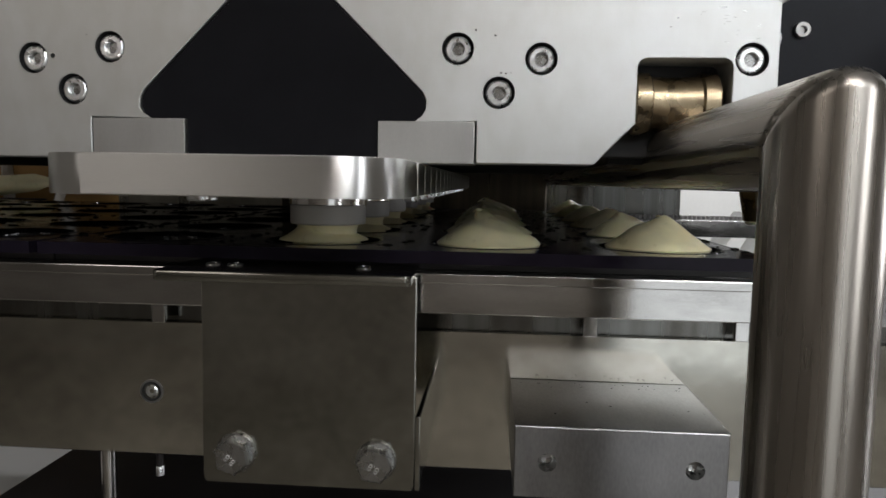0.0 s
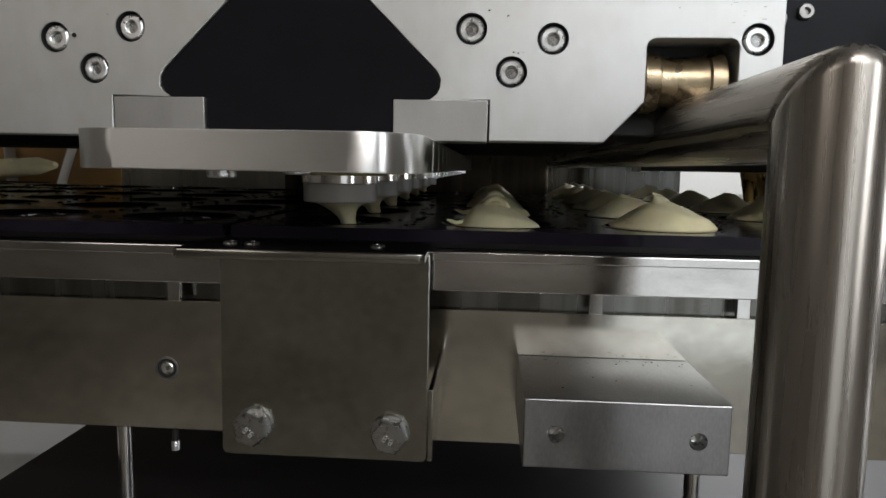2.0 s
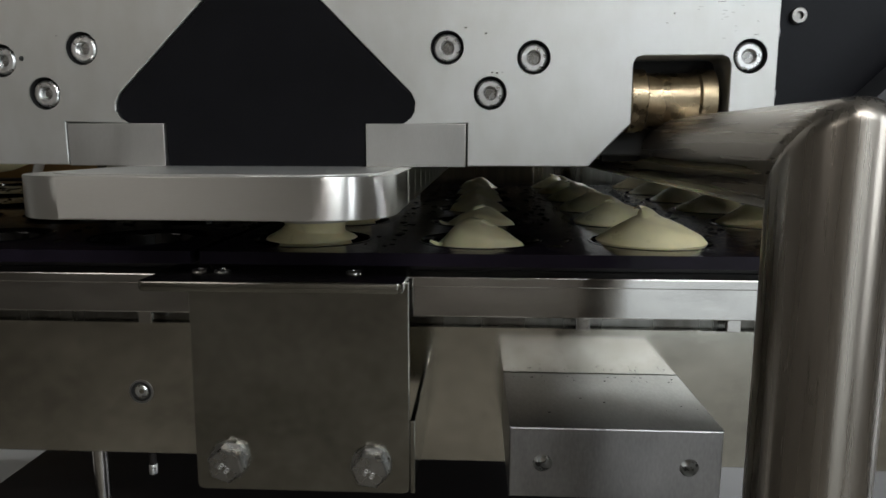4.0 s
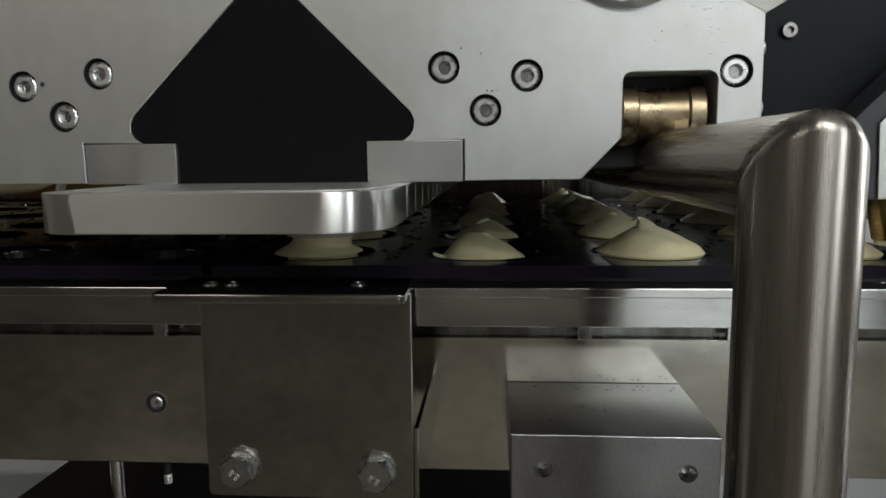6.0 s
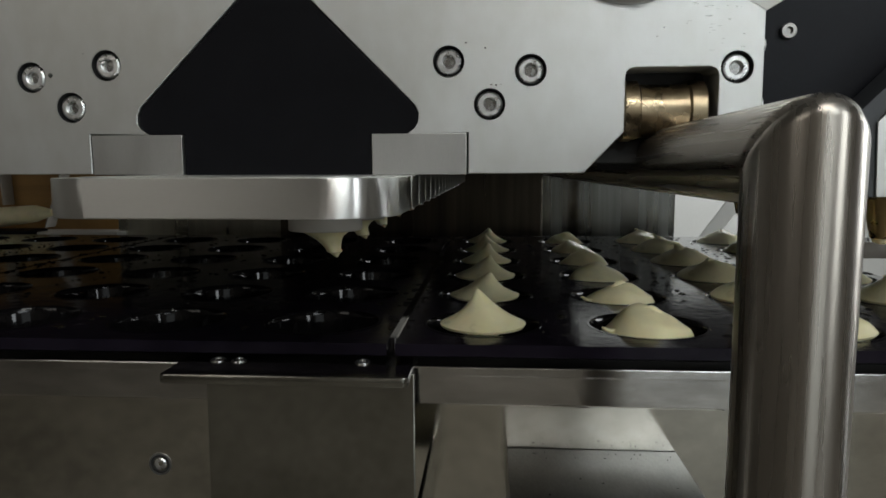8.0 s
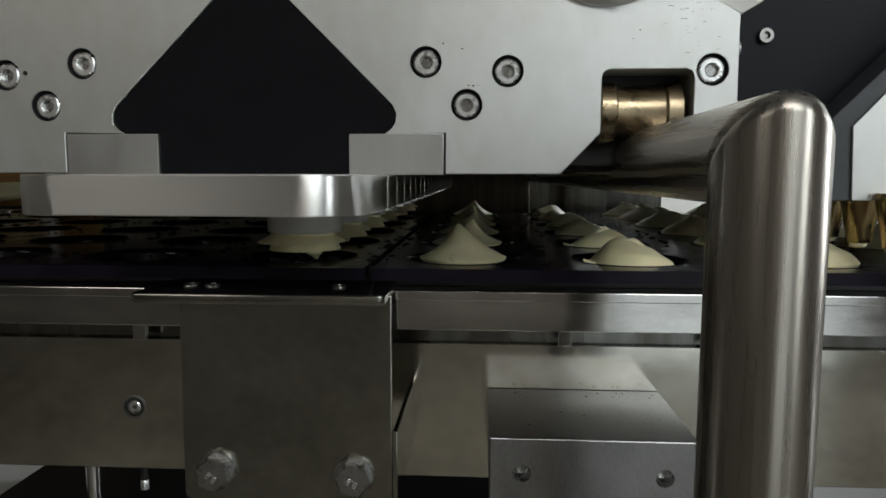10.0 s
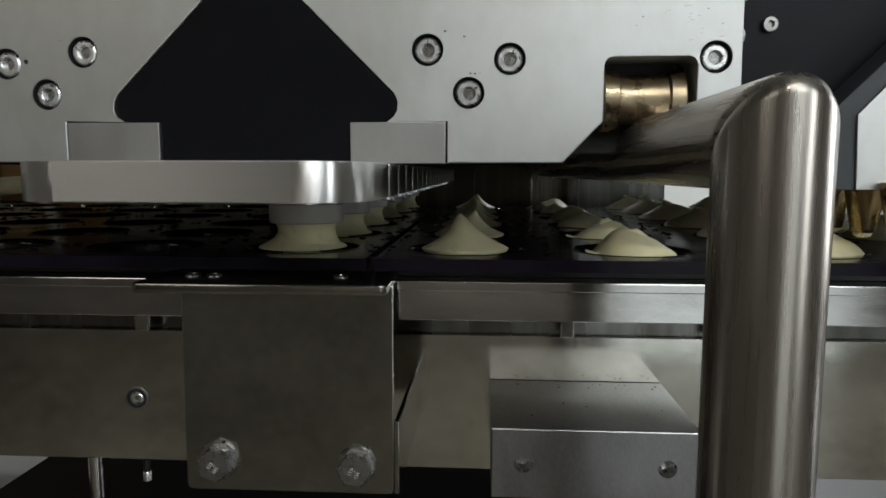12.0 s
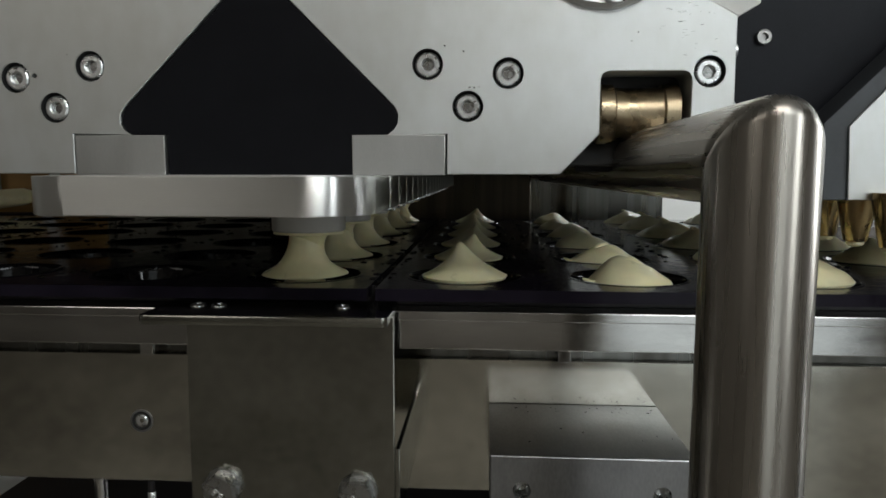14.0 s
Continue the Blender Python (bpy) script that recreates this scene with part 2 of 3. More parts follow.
# ---- the hall ----
def hall():
    # hall closed in out of view; dark floor, ceiling and walls shape reflections
    part("floor", box(-3, 3.2, -3, 4.2, -1.0, -0.95, 0), M_FLOOR)["kind"] = "structure"
    part("ceiling", box(-3, 3.2, -3, 4.2, 1.70, 1.75, 0), M_CEIL)["kind"] = "structure"
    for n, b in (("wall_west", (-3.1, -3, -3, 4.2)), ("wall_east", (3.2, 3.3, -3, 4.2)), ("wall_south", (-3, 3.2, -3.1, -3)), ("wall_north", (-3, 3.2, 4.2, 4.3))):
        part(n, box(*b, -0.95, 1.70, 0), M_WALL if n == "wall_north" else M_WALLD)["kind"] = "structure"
    tagged(bpy.data.objects["floor"], "dark brown-grey smooth hall floor", "floor")
    tagged(bpy.data.objects["ceiling"], "plain grey hall ceiling", "ceiling")
    for n in ("wall_west", "wall_east", "wall_south", "wall_north"):
        tagged(bpy.data.objects[n], "plain pale painted hall wall" if n == "wall_north" else "plain unseen hall wall, dark to dim the metal's reflections", "wall")


def lamp_frame(name, m, w, h):
    """A made-up frame round an added lamp on a solid wall: four members and a mullion."""
    f = thing(name, "dark frame added round an unseen lamp on the solid hall wall", "frame", kind="structure")
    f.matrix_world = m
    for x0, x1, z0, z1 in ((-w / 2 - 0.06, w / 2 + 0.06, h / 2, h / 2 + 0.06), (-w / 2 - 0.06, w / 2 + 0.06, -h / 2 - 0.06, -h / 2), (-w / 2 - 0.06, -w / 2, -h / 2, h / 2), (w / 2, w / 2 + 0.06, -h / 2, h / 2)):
        part("lamp_frame", box(x0, x1, -0.05, 0.02, z0, z1, 0.004), M_HOUSE, f)


hall()
# frames added round the unseen wall lamps; the walls have no openings
lamp_frame("lamp_frame_1", pose(-1.3, -2.97, 1.25), 2.6, 0.7)
lamp_frame("lamp_frame_5", pose(1.33, -2.97, -0.10), 1.15, 1.66)
lamp_frame("lamp_frame_2", pose(1.2, -2.97, 1.27), 2.0, 0.7)
lamp_frame("lamp_frame_4", pose(3.18, -2.45, 0.60, 0, 0, 90), 0.85, 1.5)
lamp_frame("lamp_frame_3", pose(3.18, 0.75, 0.30, 0, 0, 90), 1.6, 0.9)
# boxes added over the two made-up ceiling lamps
for lx, ly, ln in ((0.7, -2.1, 1.2), (1.6, 3.2, 1.6)):
    cl = thing("ceiling_fill_box", "long white box added above an unseen ceiling fill lamp", "lamp", (lx, ly, 1.66), "ceiling lights")
    part("housing", box(-ln / 2, ln / 2, -0.14, 0.14, 0.0, 0.04, 0.004), M_PAPER, cl)

# ---- the depositing head ----
SCREWS = [(-0.1225, 0.0450), (-0.0838, 0.0503), (-0.1029, 0.0302), (0.0838, 0.0500), (0.1224, 0.0456), (0.1032, 0.0301), (0.2166, 0.0458)]


def socket_screw(parent):
    """A cap head in its counterbore: round head with a rounded rim and a hexagonal socket."""
    bm = lathe([(0.0, 0.0045), (0.0027, 0.0045), (0.0030, 0.0003), (0.0034, 0.0), (0.0052, 0.0), (0.0060, 0.0006), (0.0062, 0.0014), (0.0062, 0.008)], 36, "y")
    ring = [v for v in bm.verts if math.hypot(v.co.x, v.co.z) < 0.0028 and math.hypot(v.co.x, v.co.z) > 0.001]
    for v in ring:
        a = math.atan2(v.co.z, v.co.x)
        k = math.cos(radians(30)) / math.cos((a % radians(60)) - radians(30))
        v.co.x, v.co.z = v.co.x * k, v.co.z * k
    o = part("socket_screw", bm, M_BOLT, parent, "bright steel socket-head screw")
    return o


def depositor():
    d = thing("depositing_head", "satin metal depositing head with black slide and nozzles", "machine", (0, 0, 0))
    L = [(-0.7, 0.30), (-0.7, -0.0025), (-0.0940, -0.0025), (-0.0940, 0.0172), (-0.0652, 0.0172)]
    L += [(-0.0680, 0.0190), (-0.0696, 0.0220), (-0.0694, 0.0262), (-0.0676, 0.0302)]
    L += [(-0.0085, 0.0893), (-0.0045, 0.0915), (0.0045, 0.0915), (0.0085, 0.0893)]
    L += [(0.0676, 0.0302), (0.0694, 0.0262), (0.0696, 0.0220), (0.0680, 0.0190), (0.0652, 0.0168), (0.0932, 0.0168), (0.0932, -0.0026), (0.1478, -0.0025), (0.1662, 0.0166)]
    L += arc(0.1697, 0.0427, 0.0035, 180, 90, 4) + arc(0.2050, 0.0427, 0.0035, 90, 0, 4)
    L += [(0.2085, 0.006), (0.2286, 0.006), (0.2282, 0.0711), (0.2105, 0.0808), (0.2105, 0.30)]
    bm = sheet(L, [(x, z, 0.0075) for x, z in SCREWS] + [(-0.1125, 0.0459, 0.0012)], 0.0, 0.022, 0.011)
    bmesh.ops.bevel(bm, geom=[e for e in bm.edges if e.calc_length() > 0.003 and e.calc_face_angle(0) > 0.6], offset=0.0004, segments=1, affect="EDGES")
    part("side_plate", bm, M_PLATE, d, "bright satin machined side plate", smooth=False)
    s = socket_screw(d)
    s.location = (SCREWS[0][0], 0.0012, SCREWS[0][1])
    # darker hexagons set into the sockets in place of their inner shade
    A6 = [(0.0029 * math.cos(radians(60 * i)), 0.0029 * math.sin(radians(60 * i))) for i in range(6)]
    key = part("hex_socket_shade", prism(A6, 0.0022, 0.0042, "y"), M_ZINC, d, "dark hexagon put in for the socket's shade", smooth=False)
    key.location = (SCREWS[0][0], 0.0012, SCREWS[0][1])
    for i, (x, z) in enumerate(SCREWS[1:]):
        again(key, "hex_socket_shade", d, (x, 0.0012, z), (0, 0.5 * i, 0))
    # dark liners painted in for the shade round the screw heads
    liner = part("counterbore", lathe([(0.0060, 0.0060), (0.00745, 0.0060), (0.00745, 0.0002), (0.00725, 0.0002), (0.00715, 0.0055), (0.0060, 0.0055)], 28, "y"), M_DARK, d, "dark liner put in for shade in the counterbore")
    liner.location = (SCREWS[0][0], 0.0004, SCREWS[0][1])
    for x, z in SCREWS[1:]:
        again(liner, "counterbore", d, (x, 0.0004, z))
    for i, (x, z) in enumerate(SCREWS[1:]):
        again(s, "socket_screw", d, (x, 0.0012, z), (0, 0.5 * i, 0))
    part("dowel_pin", lathe([(0.0, -0.0008), (0.0014, -0.0008), (0.0018, -0.0004), (0.0018, 0.004)], 16, "y", (-0.1005, 0.0, 0.0885)), M_BOLT, d)
    rnd = random.Random(3)
    bm = bmesh.new()
    for i in range(34):
        x, z, w = rnd.gauss(0.2075, 0.006), rnd.uniform(0.052, 0.085), rnd.uniform(0.0006, 0.0022)
        if math.hypot(x - 0.2166, z - 0.0458) > 0.009 and x < 0.226:
            bmesh.ops.create_cube(bm, size=1, matrix=Matrix.LocRotScale((x, 0.0, z), None, (w, 0.00008, 0.00022)))
    for x, z in ((0.1085, 0.0392), (0.1062, 0.0389), (0.1040, 0.0391), (0.1010, 0.0560), (0.0920, 0.0585), (0.1830, 0.0640), (0.1800, 0.0600), (-0.0950, 0.0560)):
        bmesh.ops.create_cube(bm, size=1, matrix=Matrix.LocRotScale((x, 0.0, z), None, (0.0009, 0.00008, 0.0005)))
    tagged(part("scuff_marks", bm, M_ZINC, d, "small dull scuffs on the side plate", smooth=False), kind="stuff")
    # black slide in the arrow-shaped opening
    A = [(-0.0464, -0.010), (-0.0464, 0.0166), (-0.0650, 0.0166), (-0.0676, 0.0190), (-0.0690, 0.0222), (-0.0688, 0.0262), (-0.0670, 0.0300), (-0.0082, 0.0887), (-0.0042, 0.0909)]
    A = A + [(-x, z) for x, z in reversed(A)]
    part("slide", prism(A, 0.0010, 0.05, "y", 0.0005), M_BLACK, d, "matt black arrow-shaped slide")
    for x0, x1 in ((-0.0930, -0.0470), (0.0468, 0.0924)):
        part("guide_block", box(x0, x1, -0.0008, 0.03, -0.0030, 0.0166, 0.0004), M_BLOCK, d, "ground steel guide block")
    # brass roller in its window
    roller = part("roller", lathe([(0.0, -0.0195), (0.0140, -0.0195), (0.0147, -0.0188), (0.0147, -0.0122), (0.0141, -0.0118), (0.0130, -0.0112), (0.0128, -0.008), (0.0128, 0.008), (0.0132, 0.0112),
                                   (0.0141, 0.0118), (0.0147, 0.0122), (0.0147, 0.0188), (0.0140, 0.0195), (0.0, 0.0195)], 40, "x"), M_ROLLER, d, "worn brass roller")
    roller.location = (0.1866, 0.0185, 0.0275)
    # near-black sheet in place of the shade behind the roller
    part("roller_pocket_shade", box(0.160, 0.215, 0.034, 0.04, -0.001, 0.055, 0), M_DARK, d)
    # round cover above
    part("round_cover", lathe([(0.0, -0.004), (0.0345, -0.004), (0.0365, -0.0025), (0.0368, 0.0)], 48, "y", (0.1672, 0.0, 0.1110)), M_BAR, d, "round machined cover")
    s2 = again(s, "socket_screw", d, (0.1712, -0.0065, 0.0815))
    part("corner_plate", prism([(0.2140, 0.0800), (0.2300, 0.0716), (0.2400, 0.0775), (0.2400, 0.15), (0.2135, 0.15)], 0.004, 0.016, "y", 0.0006), M_PAPER, d, "white corner cover")
    for z in (0.0570, 0.0300):
        part("dowel_end", lathe([(0.0, 0.0034), (0.0030, 0.0034), (0.0036, 0.0028), (0.0036, -0.004)], 18, "x", (0.2286, 0.011, z)), M_BOLT, d)
    # body above the trays, near-black in place of the head's shaded inside
    part("body", box(-0.7, 0.205, 0.024, 0.64, 0.002, 0.30, 0.001), M_DARK, d, "head body, near-black in place of its shaded underside")
    # manifold bar
    R, r2, zb, zt = 0.026, 0.022, -0.0183, -0.0032
    O = arc(-0.0682 + r2, -0.0872 + r2, r2, 180, 270, 8) + arc(0.0682 - R, -0.0872 + R, R, 270, 360, 12)
    y = -0.04
    while y < 0.60:
        O += [(0.0682, y), (0.0682, y + 0.017), (0.0672, y + 0.018), (0.0672, y + 0.0205), (0.0682, y + 0.0215)]
        y += 0.0332
    O += [(0.0682, 0.63), (-0.0682, 0.63)]
    m = part("manifold", prism(O, zb, zt, "z", 0.0005), M_EDGE, d, "thick satin metal nozzle bar with rounded corners")
    top = [(x * 0.90 + 0.0005, yy * 0.985 + 0.006) for x, yy in O if yy < -0.03] + [(0.060, 0.60), (-0.060, 0.60)]
    part("top_rim", prism(top, zt, zt + 0.0003, "z"), M_BAR, m)
    for k in range(6):
        nz = part("nozzle", lathe([(0.0232, -0.0182), (0.0236, -0.0187), (0.0236, -0.0262), (0.0228, -0.0268), (0.0120, -0.0268)], 36), M_RAIL, d, "steel-collared nozzle")
        nz.location = (0.001, ROW0 + ROW * k, 0)
        part("nozzle_tip", lathe([(0.0215, -0.0265), (0.0229, -0.0270), (0.0229, -0.0372), (0.0222, -0.0380), (0.0130, -0.0384), (0.0130, -0.030)], 36), M_POM, nz, "white plastic nozzle tip")
    for x, yy, br, bz in ((-0.0390, 0.0, 0.0073, -0.0227), (-0.0020, 0.004, 0.0068, -0.0206), (-0.0390, 0.25, 0.0073, -0.0227), (-0.0390, 0.50, 0.0073, -0.0227)):
        part("bolt_head", lathe([(0.0, bz), (br - 0.0006, bz), (br, bz + 0.0007), (br, -0.0182)], 24, "z", (x, yy, 0)), M_BOLT, m)
    for k in range(12):
        part("bolt_head", lathe([(0.0, -0.0226), (0.0036, -0.0226), (0.0043, -0.0220), (0.0044, -0.0182)], 20, "z", (0.0580, 0.045 + 0.0484 * k, 0)), M_BOLT, m)
    # batter that hangs from the nozzles
    for k in range(6):
        rnd = random.Random(40 + k)
        L2 = 0.0135 * (1 - 0.09 * k) * rnd.uniform(0.85, 1.1)
        prof = [(0.0175, -0.0380), (0.0140, -0.0394)] + [(0.0046 + 0.0078 * (1 - u) ** 2.2, -0.040 - L2 * u) for u in (0.15, 0.35, 0.55, 0.75, 0.9)] + [(0.0028, -0.0400 - L2 * 0.98), (0.0006, -0.0415 - L2 * 1.05)]
        bm = lathe(prof, 20)
        for v in bm.verts:
            u = max(0, -v.co.z - 0.040) / L2
            v.co.x += 0.006 * u + 0.001 * noise.noise(v.co * 160 + Vector((k, 0, 0)))
            v.co.y += 0.0016 * noise.noise(v.co * 120 + Vector((0, k * 3, 0)))
        o = tagged(part("hanging_batter", bm, M_BATTER), "pale batter drip hanging from a nozzle", "batter", "batter drips under the nozzles")
        o.location = (0.001, ROW0 + ROW * k, 0)
    return d


depositor()


def rail_handle():
    """A bent guard rail: an upright tube mitred to one that runs to the far side."""
    g = thing("guard_rail", "brushed stainless steel guard rail of round tube", "rail", (0.1933, -0.125, 0))
    r, zt, seg = 0.0164, 0.0037, 56

    def length(low, cut):
        # a tube along its own z, cut at 45 degrees at the top and eased along the cut
        bm = bmesh.new()
        circle = [(r * math.cos(2 * math.pi * k / seg), r * math.sin(2 * math.pi * k / seg)) for k in range(seg)]
        last = None
        for th in (None, 0, 9, 18, 27, 36, 45):
            ring = []
            for x, y in circle:
                ease = 0.0065 * max(0.12, 0.5 + 0.5 * cut * y / r)
                c, d = (1, 0) if th is None else (math.cos(radians(th)), math.sin(radians(th)))
                k2 = (r - ease * (1 - c)) / r
                ring.append(bm.verts.new((x * k2, y * k2, low if th is None else cut * y * k2 - ease * (c - d))))
            if last:
                for k in range(seg):
                    bm.faces.new((last[k], last[(k + 1) % seg], ring[(k + 1) % seg], ring[k]))
            last = ring
        bm.faces.new(last)
        return bm
    up = part("upright_tube", length(-0.9437, -1.0), M_TUBE, g)
    up.location = (0, 0, zt)
    across = part("cross_tube", length(-0.885, 1.0), M_TUBE, g)
    across.matrix_local = Matrix.Translation((0, 0, zt)) @ Matrix.Rotation(radians(90), 4, "X")
    return g


rail_handle()


def second_station():
    s = thing("second_depositor", "second depositing station with brass nozzles and grey plate", "machine", (0, 0, 0))
    face = [(0.3086, -0.016), (0.62, -0.016), (0.62, 0.30), (0.56, 0.30), (0.3070, 0.0235)]
    part("front_plate", prism(face, 0.05, 0.0515, "y", 0.0004), M_PLATE, s, "light grey metal front plate")
    part("backing_plate", prism([(0.2962, -0.0162), (0.62, -0.0162), (0.62, 0.305), (0.572, 0.305), (0.2942, 0.0252)], 0.0517, 0.078, "y", 0.0006), M_BACKING, s, "dark grey backing plate")
    part("manifold", box(0.300, 0.60, 0.09, 0.62, -0.015, 0.01, 0.001), M_HOUSE, s)
    part("manifold_end", box(0.296, 0.312, 0.621, 0.66, -0.016, -0.002, 0.0005), M_BAR, s)
    part("housing", prism([(0.212, 0.018), (0.293, 0.018), (0.60, 0.33), (0.60, 0.6), (0.212, 0.6)], 0.085, 0.5, "y", 0.001), M_HOUSE, s, "black machine housing")
    part("housing_screw", lathe([(0.0, 0.002), (0.002, 0.002), (0.0022, 0.0), (0.004, 0.0), (0.0046, 0.001), (0.0046, 0.004)], 20, "y", (0.2725, 0.082, 0.0770)), M_CHAIN, s)
    for k in range(8):
        n = part("brass_nozzle", lathe([(0.0, -0.012), (0.0108, -0.012), (0.0108, -0.017), (0.0104, -0.019), (0.0064, -0.0405), (0.0060, -0.0412), (0.0040, -0.0412)], 24, "z", (0.3305, 0.045 + 0.0365 * k, 0)), M_BRASS, s, "tapered brass nozzle")
        n["label"] = "tapered brass nozzle"
    for k in range(8):
        rnd = random.Random(300 + k)
        bm = lathe([(0.0, -0.0400), (0.0038, -0.0402), (0.0052, -0.0416), (0.0048, -0.0432), (0.0030, -0.0442), (0.0, -0.0446)], 18)
        for v in bm.verts:
            v.co.x += 0.0006 * noise.noise(v.co * 180 + Vector((k, 0, 0)))
            v.co.y += 0.0014 * noise.noise(v.co * 180 + Vector((0, k, 0)))
        o = tagged(part("hanging_batter", bm, M_BATTER), "pale batter drip hanging from a brass nozzle", "batter", "batter drips under the brass nozzles")
        o.location = (0.3305, 0.045 + 0.0365 * k, 0)


second_station()


# ---- the far side and what stands behind ----
def far_side():
    # guard split into pale, dark and streaky sheets that imitate its reflections
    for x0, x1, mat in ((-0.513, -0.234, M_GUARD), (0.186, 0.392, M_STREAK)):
        tagged(part("splash_guard", box(x0, x1, 0.762, 0.766, -0.24, 0.045, 0.0005), mat), "stainless guard panel with reflected streaks put into its colour", "panel", "guard panels behind the trays")
    tagged(part("dark_guard_panel", box(-0.2338, 0.1855, 0.745, 0.790, -0.24, 0.045, 0.003), M_GUARD_DARK), "dark panel put in for the dark reflection in the guard", "column")
    tagged(part("plywood_board", box(-1.25, -0.50, 0.80, 0.82, -0.20, 0.12, 0.001), M_WOOD), "brown plywood board behind the trays", "board")
    tagged(part("white_strip", box(-0.80, -0.5, 0.735, 0.795, -0.112, -0.1020, 0.001), M_PAPER), "white strip on the far conveyor edge", "strip")

    # sheets outlined to the camera's view stand in for slanted patches of light
    for pts in ([(0.474, -0.145), (0.506, -0.145), (0.573, -0.054), (0.539, -0.054)], [(0.537, -0.152), (0.584, -0.068), (0.95, -0.066), (0.95, -0.155)]):
        tagged(part("light_patch_sheet", prism(pts, 0.95, 0.953, "y", 0.0004), M_MILKY), "milky sheet put in for a slanted patch of light", "sheet", "white side sheets")
    tagged(part("white_bench", box(-1.3, -0.36, 0.10, 1.2, -0.95, -0.42, 0.004), M_PAPER), "white painted bench beside the base cabinet", "bench")
    bm = lathe([(0.0, -0.16), (0.012, -0.158), (0.019, -0.12), (0.021, -0.04), (0.020, 0.06), (0.015, 0.12), (0.006, 0.150), (0.0, 0.155)], 20, "x")
    for v in bm.verts:
        v.co.z = v.co.z * 0.9 + 0.010 * max(0.0, v.co.x / 0.155) ** 2 + 0.005 * noise.noise(v.co * 18)
        v.co.y += 0.006 * noise.noise(v.co * 25 + Vector((3, 0, 0)))
    o = tagged(part("filled_bag", bm, M_BATTER), "pale soft batter bag lying beyond the trays", "bag")
    FAR_LIFTED = [(o, (-0.757, 0.735, -0.036))]
    o = tagged(part("bag_rest", box(-0.19, 0.12, -0.03, 0.03, -0.05, 0.0, 0.003), M_BLACK), "dark rest below the batter bag", "rest")
    FAR_LIFTED.append((o, (-0.757, 0.735, -0.0555)))
    for x0, z0, x1, z1 in ((-0.597, 0.045, -0.648, -0.098), (-0.724, 0.045, -0.719, -0.060)):
        o = tagged(part("trim_strip", prism([(x0 - 0.0012, z0), (x0 + 0.0012, z0), (x1 + 0.0012, z1), (x1 - 0.0012, z1)], 0.772, 0.7995, "y", 0.0006), M_POM), "pale plastic edge strip on the plywood board", "strip", "edge strips on the board")
    return FAR_LIFTED


FAR = far_side()


# ---- the conveyor lift ----
def hex_bolt(parent):
    bm = bmesh.new()
    rows = []
    for y, k in ((0.0, 1.0), (-0.0054, 1.0), (-0.0064, 0.91)):
        ring = []
        for i in range(24):
            a = 2 * math.pi * i / 24
            q = 0.0085 / math.cos((a % radians(60)) - radians(30)) * k
            ring.append(bm.verts.new((q * math.cos(a), y, q * math.sin(a))))
        rows.append(ring)
    for r0, r1 in zip(rows, rows[1:]):
        for i in range(24):
            bm.faces.new((r0[i], r0[(i + 1) % 24], r1[(i + 1) % 24], r1[i]))
    bm.faces.new(rows[-1])
    ob = part("hex_bolt", bm, M_ZINC, parent, "zinc-plated hexagon bolt", smooth=True)
    ob.data.set_sharp_from_angle(angle=radians(20))
    return ob


